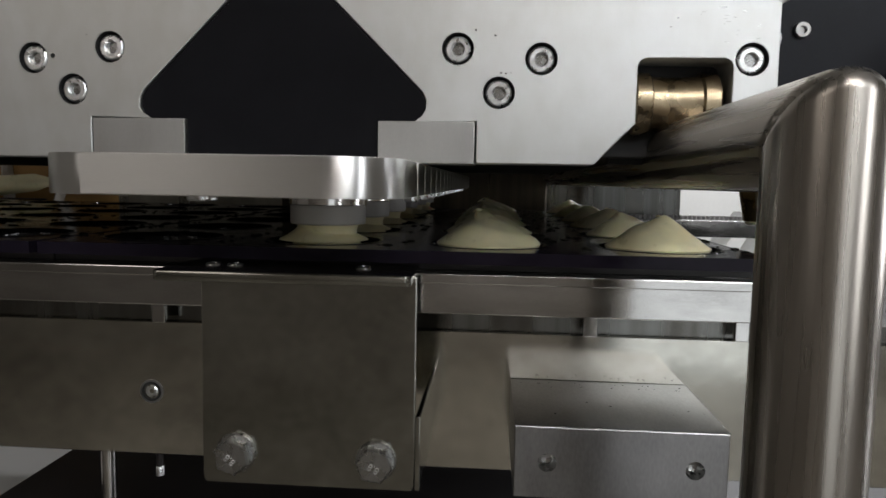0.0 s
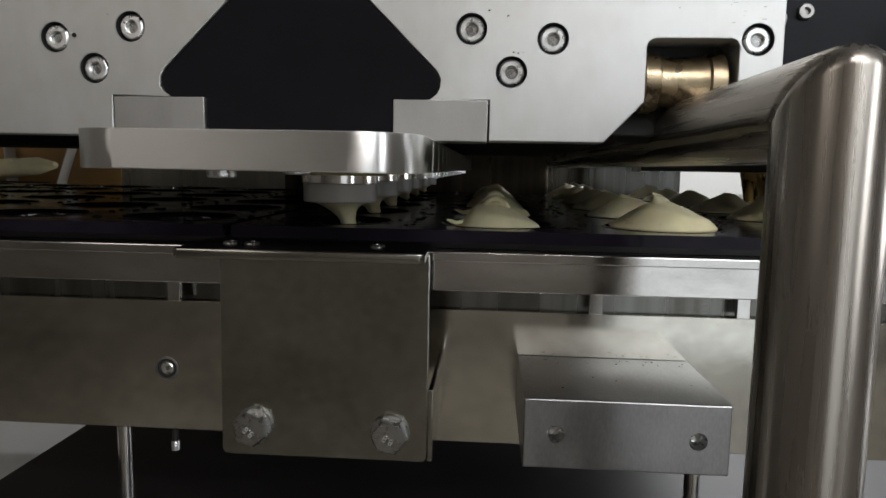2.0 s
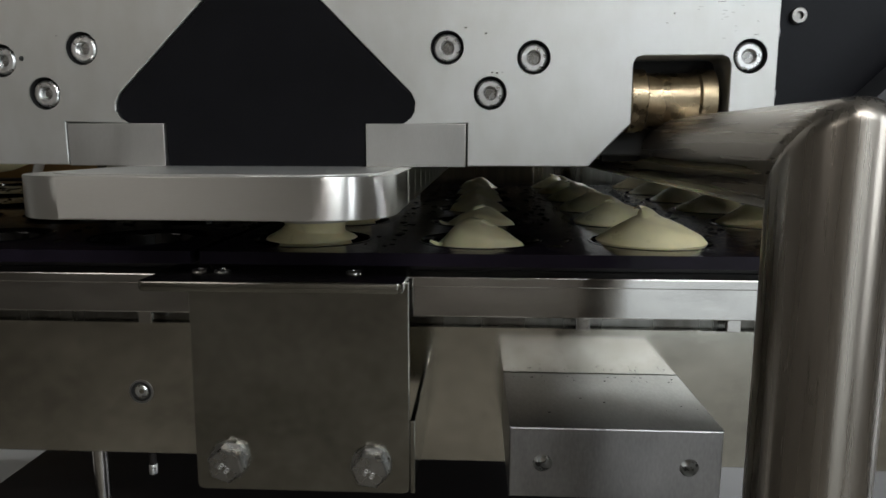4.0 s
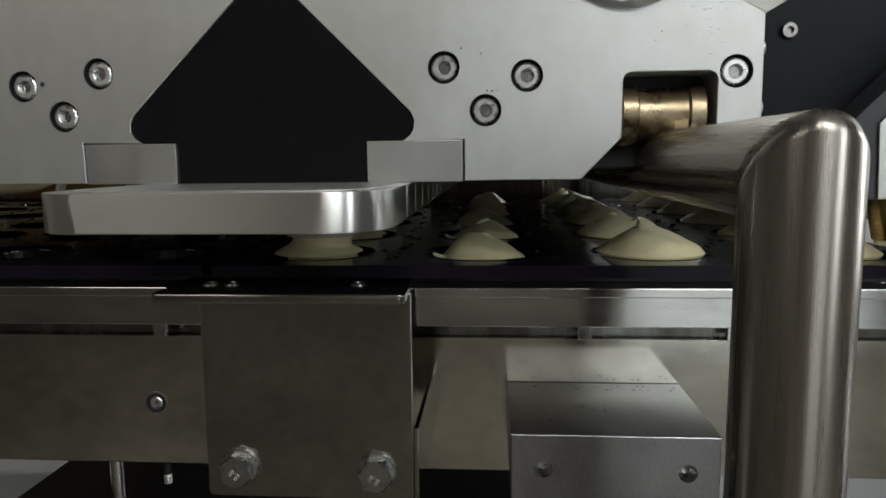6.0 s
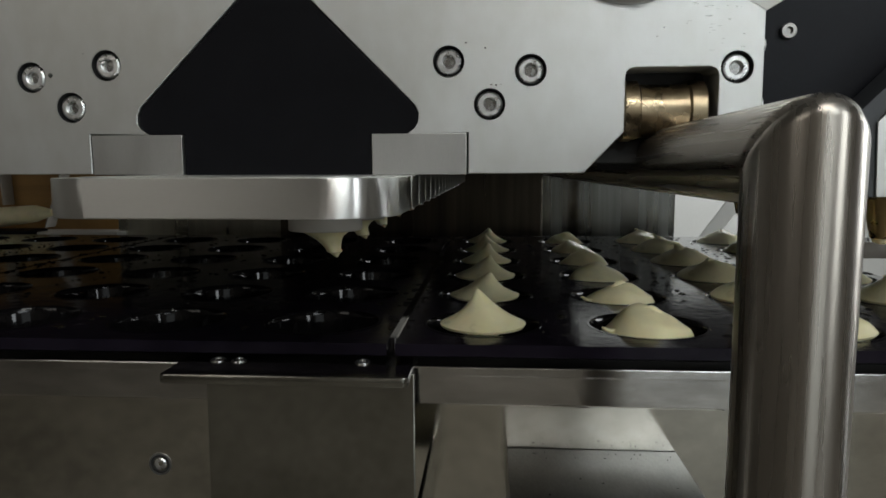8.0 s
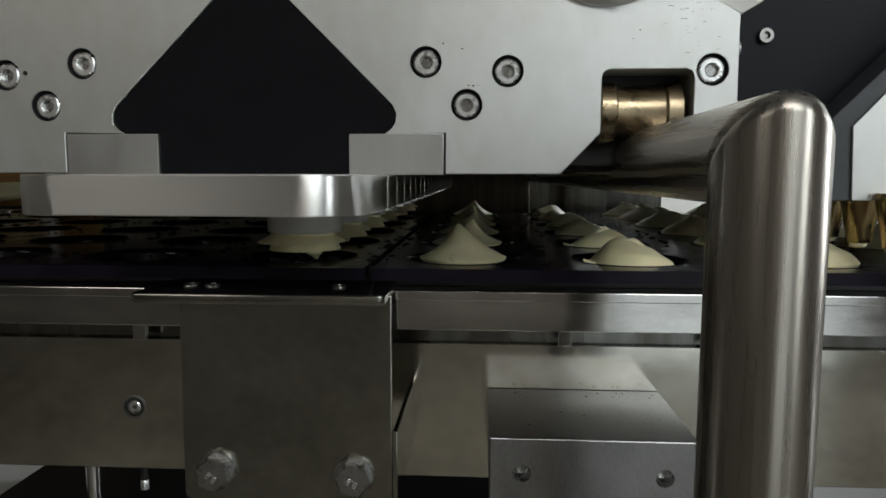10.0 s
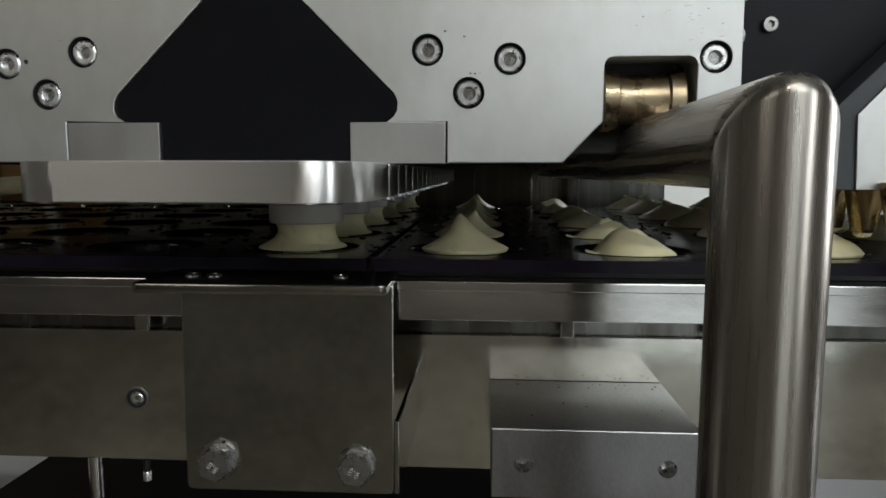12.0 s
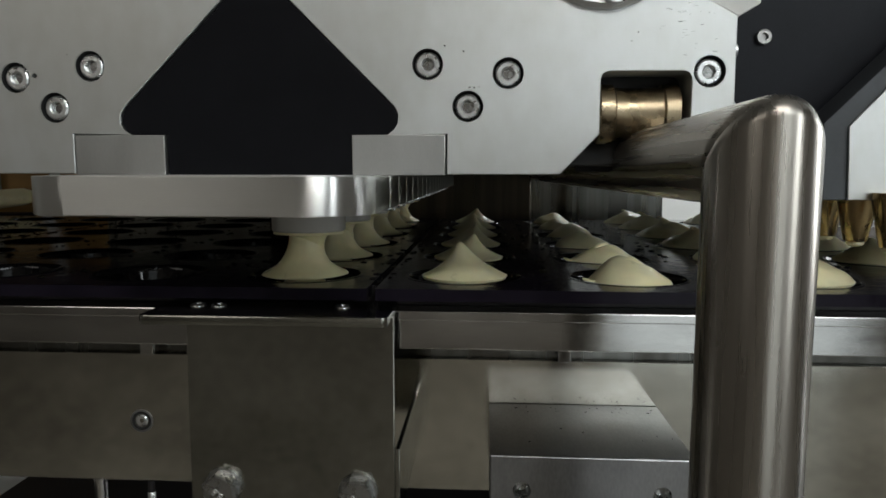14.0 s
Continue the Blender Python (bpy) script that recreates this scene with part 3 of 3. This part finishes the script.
def conveyor():
    c = thing("conveyor_lift", "stainless conveyor lift frame with rail, bracket and block", "conveyor", (0, 0, 0))
    rail = [(0.036, -0.0665), (0.060, -0.0665), (0.060, -0.0685), (0.0385, -0.0685), (0.0385, -0.0855), (0.058, -0.0855), (0.058, -0.0875), (0.036, -0.0875)]
    part("front_rail", prism(rail, -0.8, 0.9, "x", 0.0006), M_RAIL, c, "bright bent stainless rail")
    part("rail_lip", box(-0.8, 0.9, 0.0330, 0.0358, -0.0708, -0.0655, 0.0006), M_RAIL, c)
    part("side_panel", box(-0.8, 0.9, 0.108, 0.112, -0.2037, -0.1128, 0.0005), M_PANEL, c, "dull stainless side panel")
    at = (-0.1232, 0.1078, -0.1603)
    part("panel_screw", lathe([(0.0, 0.0012), (0.0012, 0.0010), (0.0018, -0.0002), (0.0034, -0.0004), (0.0046, 0.0004), (0.0050, 0.0020)], 26, "y", at), M_BOLT, c)
    # flat dark ring painted in for the shade of the screw's recess
    part("screw_recess_shade", lathe([(0.0046, 0.0006), (0.0050, -0.0003), (0.0066, -0.0003), (0.0069, 0.0006)], 26, "y", at), M_DARK, c)
    part("screw_rim", lathe([(0.0066, 0.0004), (0.0069, -0.0006), (0.0079, -0.0005), (0.0081, 0.0006)], 30, "y", at), M_ALLOY, c)
    # dark sheet and dim bar stand in for shade in the slot below the rail
    part("gap_shade_sheet", box(-0.8, 0.9, 0.165, 0.168, -0.20, -0.092, 0.0005), M_DARK, c, "dark sheet put in for the shade behind the side panel")
    part("gap_shade_bar", box(-0.8, 0.9, 0.113, 0.121, -0.1135, -0.0905, 0.001), M_STREAK, c)
    # bracket
    b = part("bracket", prism([(-0.0495, -0.066), (0.0640, -0.066), (0.0640, -0.1762)] + arc(0.0605, -0.1765, 0.0035, 0, -90, 3) + arc(-0.0465, -0.1765, 0.0035, -90, -180, 3), 0.0205, 0.0235, "y", 0.0005), M_STEEL, c, "bent stainless bracket")
    lip = arc(-0.066, 0.0085, 0.003, 180, 270, 3) + arc(0.0595, 0.0085, 0.003, 270, 360, 3) + [(0.0625, 0.052), (-0.069, 0.052)]
    part("bracket_lip", prism(lip, -0.0690, -0.0637, "z", 0.0011), M_STEEL, b)
    for x in (-0.0470, -0.0350, 0.0345):
        part("lip_screw", lathe([(0.0, 0.0002), (0.0016, 0.0002), (0.0019, 0.0013), (0.0036, 0.0012), (0.0044, 0.0006), (0.0046, 0.0)], 22, "z", (x, 0.0320, -0.0637)), M_ZINC, b)
    part("bracket_flange", prism([(0.0205, -0.1795), (0.0205, -0.1392), (0.1075, -0.1402), (0.1075, -0.1795)], 0.0642, 0.0668, "x", 0.0004), M_STEEL, b)
    hb = hex_bolt(b)
    for x, z in ((-0.0318, -0.1630), (0.0438, -0.1640)):
        part("washer", lathe([(0.004, -0.0021), (0.0101, -0.0021), (0.0107, -0.0014), (0.0107, 0.0)], 30, "y", (x, 0.0204, z)), M_ZINC, b)
    hb.location = (-0.0318, 0.0186, -0.1630)
    hb.rotation_euler = (0, 0.35, 0)
    hb2 = again(hb, "hex_bolt", b, (0.0438, 0.0186, -0.1640), (0, 0.15, 0))
    for hbx in (hb, hb2):
        cu = bpy.data.curves.new("grade_mark", "FONT")
        cu.body, cu.size, cu.extrude, cu.align_x, cu.align_y = "8.8", 0.0052, 0.00025, "CENTER", "CENTER"
        tmp = bpy.data.objects.new("grade_mark", cu)
        me = bpy.data.meshes.new_from_object(tmp)
        bpy.data.objects.remove(tmp)
        me.materials.clear()
        me.materials.append(M_BOLT)
        gm = new("grade_mark", me)
        gm.parent = hbx
        gm.location, gm.rotation_euler = (0, -0.0066, -0.001), (radians(90), radians(200), 0)
        gm["label"] = "raised strength mark on the bolt head"
    # milled block with two bores
    blk = sheet([(0.1159, -0.1810), (0.2254, -0.1810), (0.2254, -0.1422), (0.1159, -0.1422)], [(0.1333, -0.1617, 0.0049), (0.2087, -0.1625, 0.0049)], 0.0227, 0.107, 0.05)
    bmesh.ops.bevel(blk, geom=[e for e in blk.edges if e.calc_length() > 0.03 and e.calc_face_angle(0) > 0.6], offset=0.0008, segments=2, affect="EDGES", profile=0.5)
    part("mounting_block", blk, M_ALLOY, c, "milled aluminium mounting block with two bores", smooth=False)
    for bx, bz in ((0.1333, -0.1617), (0.2087, -0.1625)):
        part("threaded_bore", lathe([(0.00488, 0.0004), (0.0044, 0.0016), (0.0036, 0.0050), (0.0030, 0.0072), (0.0, 0.0085)], 28, "y", (bx, 0.0227, bz)), M_ZINC, c, "bright countersunk bore")
    rnd = random.Random(5)
    bm = bmesh.new()
    for i in range(26):
        q = rnd.uniform(0.0002, 0.0006)
        bmesh.ops.create_icosphere(bm, subdivisions=1, radius=q, matrix=Matrix.Translation((rnd.uniform(0.122, 0.224), rnd.choice((0.101, 0.099, 0.094, rnd.uniform(0.04, 0.1))), -0.1420)) @ Matrix.Diagonal((1.4, 1, 0.5, 1)))
    tagged(part("dirt_specks", bm, M_DARK, c, "dark dirt specks on the block"), kind="stuff")
    for x in (-0.118, 0.160, 0.252):
        part("hanger_tab", box(x, x + 0.0085, 0.1005, 0.1045, -0.1118, -0.0855, 0.0005), M_RAIL, c)
    # uprights below
    part("support_rod", lathe([(0.0052, -0.19), (0.0052, -0.60)], 20, "z", (-0.1605, 0.118, 0)), M_RAIL, c, "polished support rod")
    part("set_pin", lathe([(0.0, -0.2150), (0.0022, -0.2150), (0.0028, -0.2160), (0.0028, -0.222)], 16, "z", (-0.1227, 0.116, 0)), M_BOLT, c)
    part("pin_shank", lathe([(0.0024, -0.195), (0.0024, -0.2155)], 14, "z", (-0.1227, 0.116, 0)), M_SHELF, c)
    part("support_rod", lathe([(0.0052, -0.19), (0.0052, -0.60)], 20, "z", (0.2365, 0.118, 0)), M_RAIL, c, "polished support rod")
    # drive chain on the far side
    part("far_rail", box(-0.8, 0.9, 0.70, 0.73, -0.0905, -0.0665, 0.0006), M_RAIL, c)
    bm = bmesh.new()
    for i in range(110):
        x = 0.10 + i * 0.0064
        bmesh.ops.create_cube(bm, size=1, matrix=Matrix.LocRotScale((x, 0.692, -0.062), None, (0.0040, 0.006, 0.006)))
    part("drive_chain", bm, M_CHAIN, c, "steel drive chain links", smooth=False)["kind"] = "stuff"
    return c


LIFTED = [conveyor()]
shelf = thing("base_cabinet", "black base cabinet below the conveyor", "cabinet", (0.443, 0.41, -0.95))
part("cabinet_body", box(-0.752, 0.752, -0.385, 0.385, 0.0, 0.655, 0.002), M_SHELF, shelf)
part("cabinet_top", box(-0.757, 0.757, -0.39, 0.39, 0.6555, 0.665, 0.002), M_SHELF, shelf)


# ---- trays and batter ----
COLS, ROWS = 4, 6
TRAY_Z = -0.0540


def baking_tray(x):
    t = thing("baking_tray", "black non-stick baking tray with round cups", "tray", (x, 0, TRAY_Z), "baking trays on the conveyor")
    bm = bmesh.new()
    x0, x1, y0, y1 = -0.1995, 0.1995, 0.0375, 0.640
    outline = [(x0, y0), (x1, y0), (x1, y1), (x0, y1)]
    holes = [((i - 1.5) * PITCH, ROW0 + ROW * j) for i in range(COLS) for j in range(ROWS)]
    loops = [[bm.verts.new((px, py, 0)) for px, py in outline]]
    for hx, hy in holes:
        loops.append([bm.verts.new((hx + 0.0350 * math.cos(2 * math.pi * i / 28), hy + 0.0350 * math.sin(2 * math.pi * i / 28), 0)) for i in range(28)])
    es = []
    for lp in loops:
        es += [bm.edges.new((lp[i], lp[(i + 1) % len(lp)])) for i in range(len(lp))]
    bmesh.ops.triangle_fill(bm, use_beauty=True, use_dissolve=False, edges=es)
    low = [bm.verts.new((px, py, -0.0068)) for px, py in outline]
    for i in range(4):
        bm.faces.new((loops[0][i], loops[0][(i + 1) % 4], low[(i + 1) % 4], low[i]))
    part("tray_sheet", bm, M_TRAY, t, smooth=False)
    # black bar added to block light and give the gap its shade
    part("gap_dark_bar", box(x0 - 0.002, x1 + 0.002, 0.0560, 0.0580, -0.0122, -0.0015, 0), M_SHELF, t, "black bar added to darken the gap under the tray")
    cup = part("cup", lathe([(0.0372, -0.0002), (0.0365, 0.0003), (0.0352, 0.0003), (0.0346, -0.0006), (0.0338, -0.004), (0.0324, -0.018), (0.0300, -0.028), (0.0250, -0.0335), (0.0160, -0.0352), (0.0, -0.0356)], 36), M_CUP, t)
    cup.location = (*holes[0], 0)
    # glossy beads between the cups, in place of sparkling reflections of the nozzles
    rnd = random.Random(11)
    vs, fs = [], []
    for n in range(260):
        edge = n % 4 > 0
        px = max(-0.197, min(0.197, rnd.choice((-2, -1, 0, 1, 2)) * PITCH + rnd.gauss(0, 0.007))) if edge else rnd.uniform(-0.195, 0.195)
        py = rnd.uniform(0.06, 0.62)
        if min(math.hypot(px - hx, py - hy) for hx, hy in holes) < 0.0385:
            continue
        q = rnd.uniform(0.0008, 0.0023) if edge else rnd.uniform(0.0006, 0.0016)
        b = len(vs)
        rings = ((1.0, 0.0), (0.90, 0.16), (0.62, 0.32))
        for wide, high in rings:
            for k in range(9):
                a = 2 * math.pi * k / 9
                vs.append((px + q * 1.3 * wide * math.cos(a), py + q * wide * math.sin(a), 0.0001 + q * high))
        vs.append((px, py, 0.0001 + q * 0.42))
        for k in range(9):
            k1 = (k + 1) % 9
            fs.append((b + k, b + k1, b + 9 + k1, b + 9 + k))
            fs.append((b + 9 + k, b + 9 + k1, b + 18 + k1, b + 18 + k))
            fs.append((b + 18 + k, b + 18 + k1, b + 27))
    me = bpy.data.meshes.new("glint_beads")
    me.from_pydata(vs, [], fs)
    me.materials.append(M_GLINT)
    me.shade_smooth()
    od = tagged(new("glint_beads", me), "glossy beads added for the tray's sparkling reflections", kind="stuff")
    od.parent = t
    for hx, hy in holes[1:]:
        again(cup, "cup", t, (hx, hy, 0))
    return t


def batter_mesh(seed, r, h, peak, hook):
    """A soft mound: a skirt in the cup, a slumped cone or dome, and the small hook where the batter tore off."""
    rnd = random.Random(seed)
    DOME = ((0.975, 0.10), (0.92, 0.24), (0.84, 0.40), (0.74, 0.55), (0.62, 0.69), (0.49, 0.80), (0.36, 0.89), (0.23, 0.955), (0.11, 0.99), (0.0, 1.0))
    CONE = ((0.94, 0.06), (0.81, 0.14), (0.67, 0.235), (0.54, 0.34), (0.42, 0.46), (0.31, 0.59), (0.215, 0.72), (0.135, 0.85), (0.065, 0.95), (0.0, 1.0))
    prof = [(0.0, -0.001), (r * 0.97, -0.001), (r, 0.0006)]
    prof += [(r * (a0 + (a1 - a0) * peak), h * (b0 + (b1 - b0) * peak)) for (a0, b0), (a1, b1) in zip(DOME, CONE)]
    bm = lathe(prof, 40)
    ox, oy = rnd.uniform(-0.5, 0.5), rnd.uniform(-0.5, 0.5)
    bmesh.ops.subdivide_edges(bm, edges=[e for e in bm.edges if abs(e.verts[0].co.z - e.verts[1].co.z) > 0.0006 and max(e.verts[0].co.z, e.verts[1].co.z) > 0.003], cuts=1, use_grid_fill=True)
    turn0, calm = rnd.uniform(0, 6.28), 1 - 0.8 * peak
    for v in bm.verts:
        u = max(0.0, min(1.0, v.co.z / h))
        a = math.atan2(v.co.y, v.co.x)
        k = 1 + 0.20 * u * calm * noise.noise(Vector((v.co.x * 45 + seed * 3.1, v.co.y * 45, v.co.z * 40)))
        # the fold that the batter leaves as it coils down
        ph = (a - turn0 + 4.0 * u) % (2 * math.pi)
        ridge = math.exp(-((ph - 2.6) / 0.8) ** 2) * math.sin(math.pi * min(1.0, u * 1.05)) * calm
        k += 0.07 * ridge
        v.co.x, v.co.y = v.co.x * k + ox * 0.010 * u * u, v.co.y * k + oy * 0.010 * u * u
        v.co.z += 0.0020 * ridge + 0.0020 * u * calm * noise.noise(Vector((v.co.x * 70, v.co.y * 70, seed)))
        fine = noise.noise(Vector((v.co.x * 150 + seed, v.co.y * 150, v.co.z * 190)))
        v.co += Vector((v.co.x, v.co.y, 0.02)).normalized() * 0.0008 * u * calm * fine
        if v.co.z < 0.004:
            w = 1 + 0.035 * noise.noise(Vector((math.cos(a) * 1.5, math.sin(a) * 1.5, seed)))
            v.co.x, v.co.y = v.co.x * w, v.co.y * w
    if hook:
        tip = max((v.co for v in bm.verts), key=lambda c: c.z).copy()
        turn, long, last = rnd.uniform(2.2, 4.4), hook * rnd.uniform(0.7, 1.2), None
        for i in range(9):
            q = i / 8
            c = tip + Vector((math.cos(turn) * long * q ** 1.6, math.sin(turn) * long * q ** 1.6, -0.0030 + long * 1.5 * (q - 0.75 * q * q)))
            rad = 0.62 * long * (1 - q) ** 1.25 + 0.0004
            ring = [bm.verts.new(c + Vector((rad * math.cos(b), rad * math.sin(b), 0.4 * rad * math.cos(b - turn)))) for b in [2 * math.pi * j / 12 for j in range(12)]]
            if last:
                for j in range(12):
                    bm.faces.new((last[j], last[(j + 1) % 12], ring[(j + 1) % 12], ring[j]))
            last = ring
        bm.faces.new(last)
    return bm


def string_mesh(seed, size):
    """A torn string of batter that arches from a mound's top down to the tray."""
    way = [(0.001, 0.0150), (-0.0015, 0.0240), (-0.0055, 0.0300), (-0.0105, 0.0318), (-0.0145, 0.0290), (-0.0170, 0.0228), (-0.0195, 0.0172), (-0.0240, 0.0125), (-0.0295, 0.0098), (-0.0355, 0.0095)]
    bm, last, n = bmesh.new(), None, len(way) * 3 - 2
    for i in range(n):
        f = i / 3
        k = min(int(f), len(way) - 2)
        (xa, za), (xb, zb) = way[k], way[k + 1]
        q = i / (n - 1)
        x, z = xa + (xb - xa) * (f - k), za + (zb - za) * (f - k)
        along = Vector((xb - xa, 0, zb - za)).normalized()
        across = Vector((-along.z, 0, along.x))
        c = Vector((x, -0.006 + 0.004 * math.sin(5 * q + seed), z)) * size
        c += Vector((0, 1, 1)) * 0.0008 * noise.noise(Vector((q * 5, seed, 0)))
        rad = 0.0021 * (1 - q) ** 0.5 * (1 + 0.3 * noise.noise(Vector((q * 9, seed * 2.0, 4)))) + 0.0006
        ring = [bm.verts.new(c + across * rad * math.cos(b) + Vector((0, rad * math.sin(b), 0))) for b in [2 * math.pi * j / 10 for j in range(10)]]
        if last:
            for j in range(10):
                bm.faces.new((last[j], last[(j + 1) % 10], ring[(j + 1) % 10], ring[j]))
        else:
            bm.faces.new(ring)
        last = ring
    bm.faces.new(last)
    return bm


def strand_mesh(upper):
    """Half of the hourglass of batter that is drawn from a nozzle to its mound."""
    if upper:
        prof = [(0.0, 0.0280), (0.0092, 0.0285), (0.0097, 0.0310), (0.0102, 0.0360), (0.0114, 0.0410), (0.0124, 0.0450), (0.0124, 0.058), (0.0, 0.062)]
    else:
        prof = [(0.0, 0.0), (0.0272, 0.0005), (0.0262, 0.0015), (0.0218, 0.0036), (0.0178, 0.0062), (0.0150, 0.0092), (0.0127, 0.0130), (0.0111, 0.0170), (0.0101, 0.0215), (0.0097, 0.0265), (0.0096, 0.0302), (0.0080, 0.0330), (0.0, 0.0345)]
    bm = lathe(prof, 28)
    for v in bm.verts:
        k = 1 + 0.05 * noise.noise(v.co * 70)
        v.co.x, v.co.y = v.co.x * k, v.co.y * k
    return bm


TRAY_X = [0.0490 - 0.404, 0.0490, 0.0490 - 0.808]
trays = [(baking_tray(x), x) for x in TRAY_X]

mounds, strands = [], []
# column place at the start, radius, height, peak, hook, time of filling
COLUMNS = [(0.2005, 0.0300, 0.0185, 0.55, 0.005, None), (0.0995, 0.0322, 0.0175, 0.40, 0.0115, None), (-0.0015, 0.0286, 0.0205, 0.25, 0, None), (-0.1025, 0.0266, 0.0218, 1.0, 0, (3.1, 3.7, 4.2)), (-0.2035, 0.0268, 0.0222, 1.0, 0, (9.5, 10.25, 11.0))]
torn = []
for c, (x, r, h, pk, hook, fill) in enumerate(COLUMNS):
    for j in range(ROWS):
        rnd = random.Random(100 * c + j)
        ob = part("batter_mound", batter_mesh(7 * c + j, r * rnd.uniform(0.97, 1.03), h * rnd.uniform(0.94, 1.06) * (1.0 if j == 0 else 0.92 - 0.10 * pk), pk, hook), M_BATTER)
        tagged(ob, "mound of pale cream batter in a tray cup", "batter", "batter mounds in the tray")
        mounds.append((ob, x, ROW0 + ROW * j, fill, {2: 0.6, 3: 7.2, 4: 15.0}.get(c)))
        if c == 2:
            ob = part("batter_string", string_mesh(j, 1.0 if j < 2 else 0.8), M_BATTER)
            tagged(ob, "thin torn string of batter over a mound", "batter", "batter strings on the mounds")
            torn.append((ob, x, ROW0 + ROW * j))

for c, release in ((2, 0.6), (3, 7.2), (4, 15.0)):
    for j in range(ROWS):
        for upper in (0, 1):
            ob = part("batter_strand", strand_mesh(upper), M_BATTER)
            tagged(ob, "thick strand of batter drawn from a nozzle", "batter", "batter strands under the nozzles")
            strands.append((ob, COLUMNS[c][0], ROW0 + ROW * j, release, COLUMNS[c][5], upper))


def bulge_mesh(seed):
    """Batter pressed out between a nozzle and its cup."""
    bm = lathe([(0.0, 0.0), (0.0190, 0.0), (0.0178, -0.0035), (0.0180, -0.0070), (0.0196, -0.0105), (0.0216, -0.0135), (0.0222, -0.0150), (0.0, -0.0156)], 32)
    for v in bm.verts:
        k = 1 + 0.04 * noise.noise(v.co * 80 + Vector((seed, 0, 0)))
        v.co.x, v.co.y = v.co.x * k, v.co.y * k
    return bm


bulges = []
for j in range(ROWS):
    ob = tagged(part("pressed_batter", bulge_mesh(j), M_BATTER), "batter pressed out between a nozzle and its cup", "batter", "batter under the nozzles")
    bulges.append((ob, ROW0 + ROW * j))


def pressed(t):
    """How far the batter bulges out of the nozzles: filled in from above, drawn thin as the lift goes down."""
    if t < 2.2:
        filled = 1.0 if t < 0.6 else 0.0
    elif t < 8.0:
        filled = max(0.0, min(1.0, (t - 3.1) / 0.6)) if t < 7.2 else 0.0
    else:
        filled = max(0.0, min(1.0, (t - 9.5) / 0.75))
    return filled * max(0.0, min(1.0, 1 + lift(t) / 0.014))


def motions():
    for ob, y in bulges:
        walk(ob, [(t, pose(0.001, y, -0.0384 + 0.0165 * (1 - pressed(t)))) for t in sorted(set(TIMES) | {0.35, 3.1, 3.7, 6.8, 9.5, 10.25})])
    for ob, (x, y, z) in FAR:
        walk(ob, [(t, pose(x, y, z + lift(t))) for t, _ in LIFT])
    for ob in LIFTED:
        walk(ob, [(t, pose(0, 0, lift(t))) for t, _ in LIFT])
    for ob, x in trays:
        walk(ob, [(t, pose(x + ahead(t), 0, TRAY_Z + lift(t))) for t in TIMES])
    for ob, x, y, fill, release in mounds:
        rows = []
        for t in sorted(set(TIMES) | {2.1, 7.35} | {q - 0.1 * (q == fill[1]) for q in fill or ()}):
            sink = 0.0
            if fill:
                sink = 0.0370 * (1 - max(0.0, min(1.0, (t - fill[1] + 0.1) / (fill[2] - fill[1] + 0.1))))
            if release == 0.6:
                sink = 0.0065 * max(0.0, min(1.0, (t - 1.6) / 0.5))
            if release:
                # it lies flat under its strand and closes up when that tears off
                sink = max(sink, 0.013 * (1 - max(0.0, min(1.0, (t - release) / 0.4))))
            rows.append((t, pose(x + ahead(t), y, TRAY_Z + lift(t) - sink)))
        walk(ob, rows)
    for ob, x, y in torn:
        # drawn out of the strand as it tears, then it settles onto the mound
        rows = []
        for t in sorted(set(TIMES) | {0.8, 0.9, 1.7, 2.1}):
            out = max(0.0, min(1.0, (t - 0.75) / 0.2))
            down = max(0.0, min(1.0, (t - 1.6) / 0.5))
            rows.append((t, pose(x + ahead(t), y, TRAY_Z + lift(t) - 0.036 * (1 - out) - 0.0220 * down, 0, 23 * down, 0)))
        walk(ob, rows)
    for ob, x, y, release, fill, upper in strands:
        rows = []
        extra = {release + 0.1, release + 0.2, release + 0.3, release + 0.4}
        for t in sorted(q for q in set(TIMES) | extra | set(fill or ()) if q <= 14.0):
            u = max(0.0, min(1.0, (t - release) / 0.4))
            if fill and t < fill[1]:
                # it waits inside the nozzle and comes down as the cup is filled
                u0 = max(0.0, min(1.0, (t - fill[0]) / (fill[1] - fill[0])))
                rows.append((t, pose(0.001, y, TRAY_Z + 0.032 * (1 - u0) + lift(t) * u0)))
            elif upper and u > 0:
                # the torn upper half swings after the tray and is drawn back into the nozzle
                swing = radians(-50 * math.sin(math.pi * min(1.0, u / 0.9)))
                reach = -0.030 - TRAY_Z - lift(release)
                rows.append((t, pose(0.001 - reach * math.sin(swing), y, -0.030 - reach * math.cos(swing) + 0.040 * max(0.0, (u - 0.45) / 0.55), 0, math.degrees(swing), 0)))
            else:
                lean = -min(34.0, 110 * u) * (1 if u < 0.6 else (1 - u) / 0.4)
                rows.append((t, pose(x + ahead(t), y, TRAY_Z + lift(t) - 0.034 * max(0.0, (u - 0.4) / 0.6), 0, lean, 0)))
        walk(ob, rows)


motions()
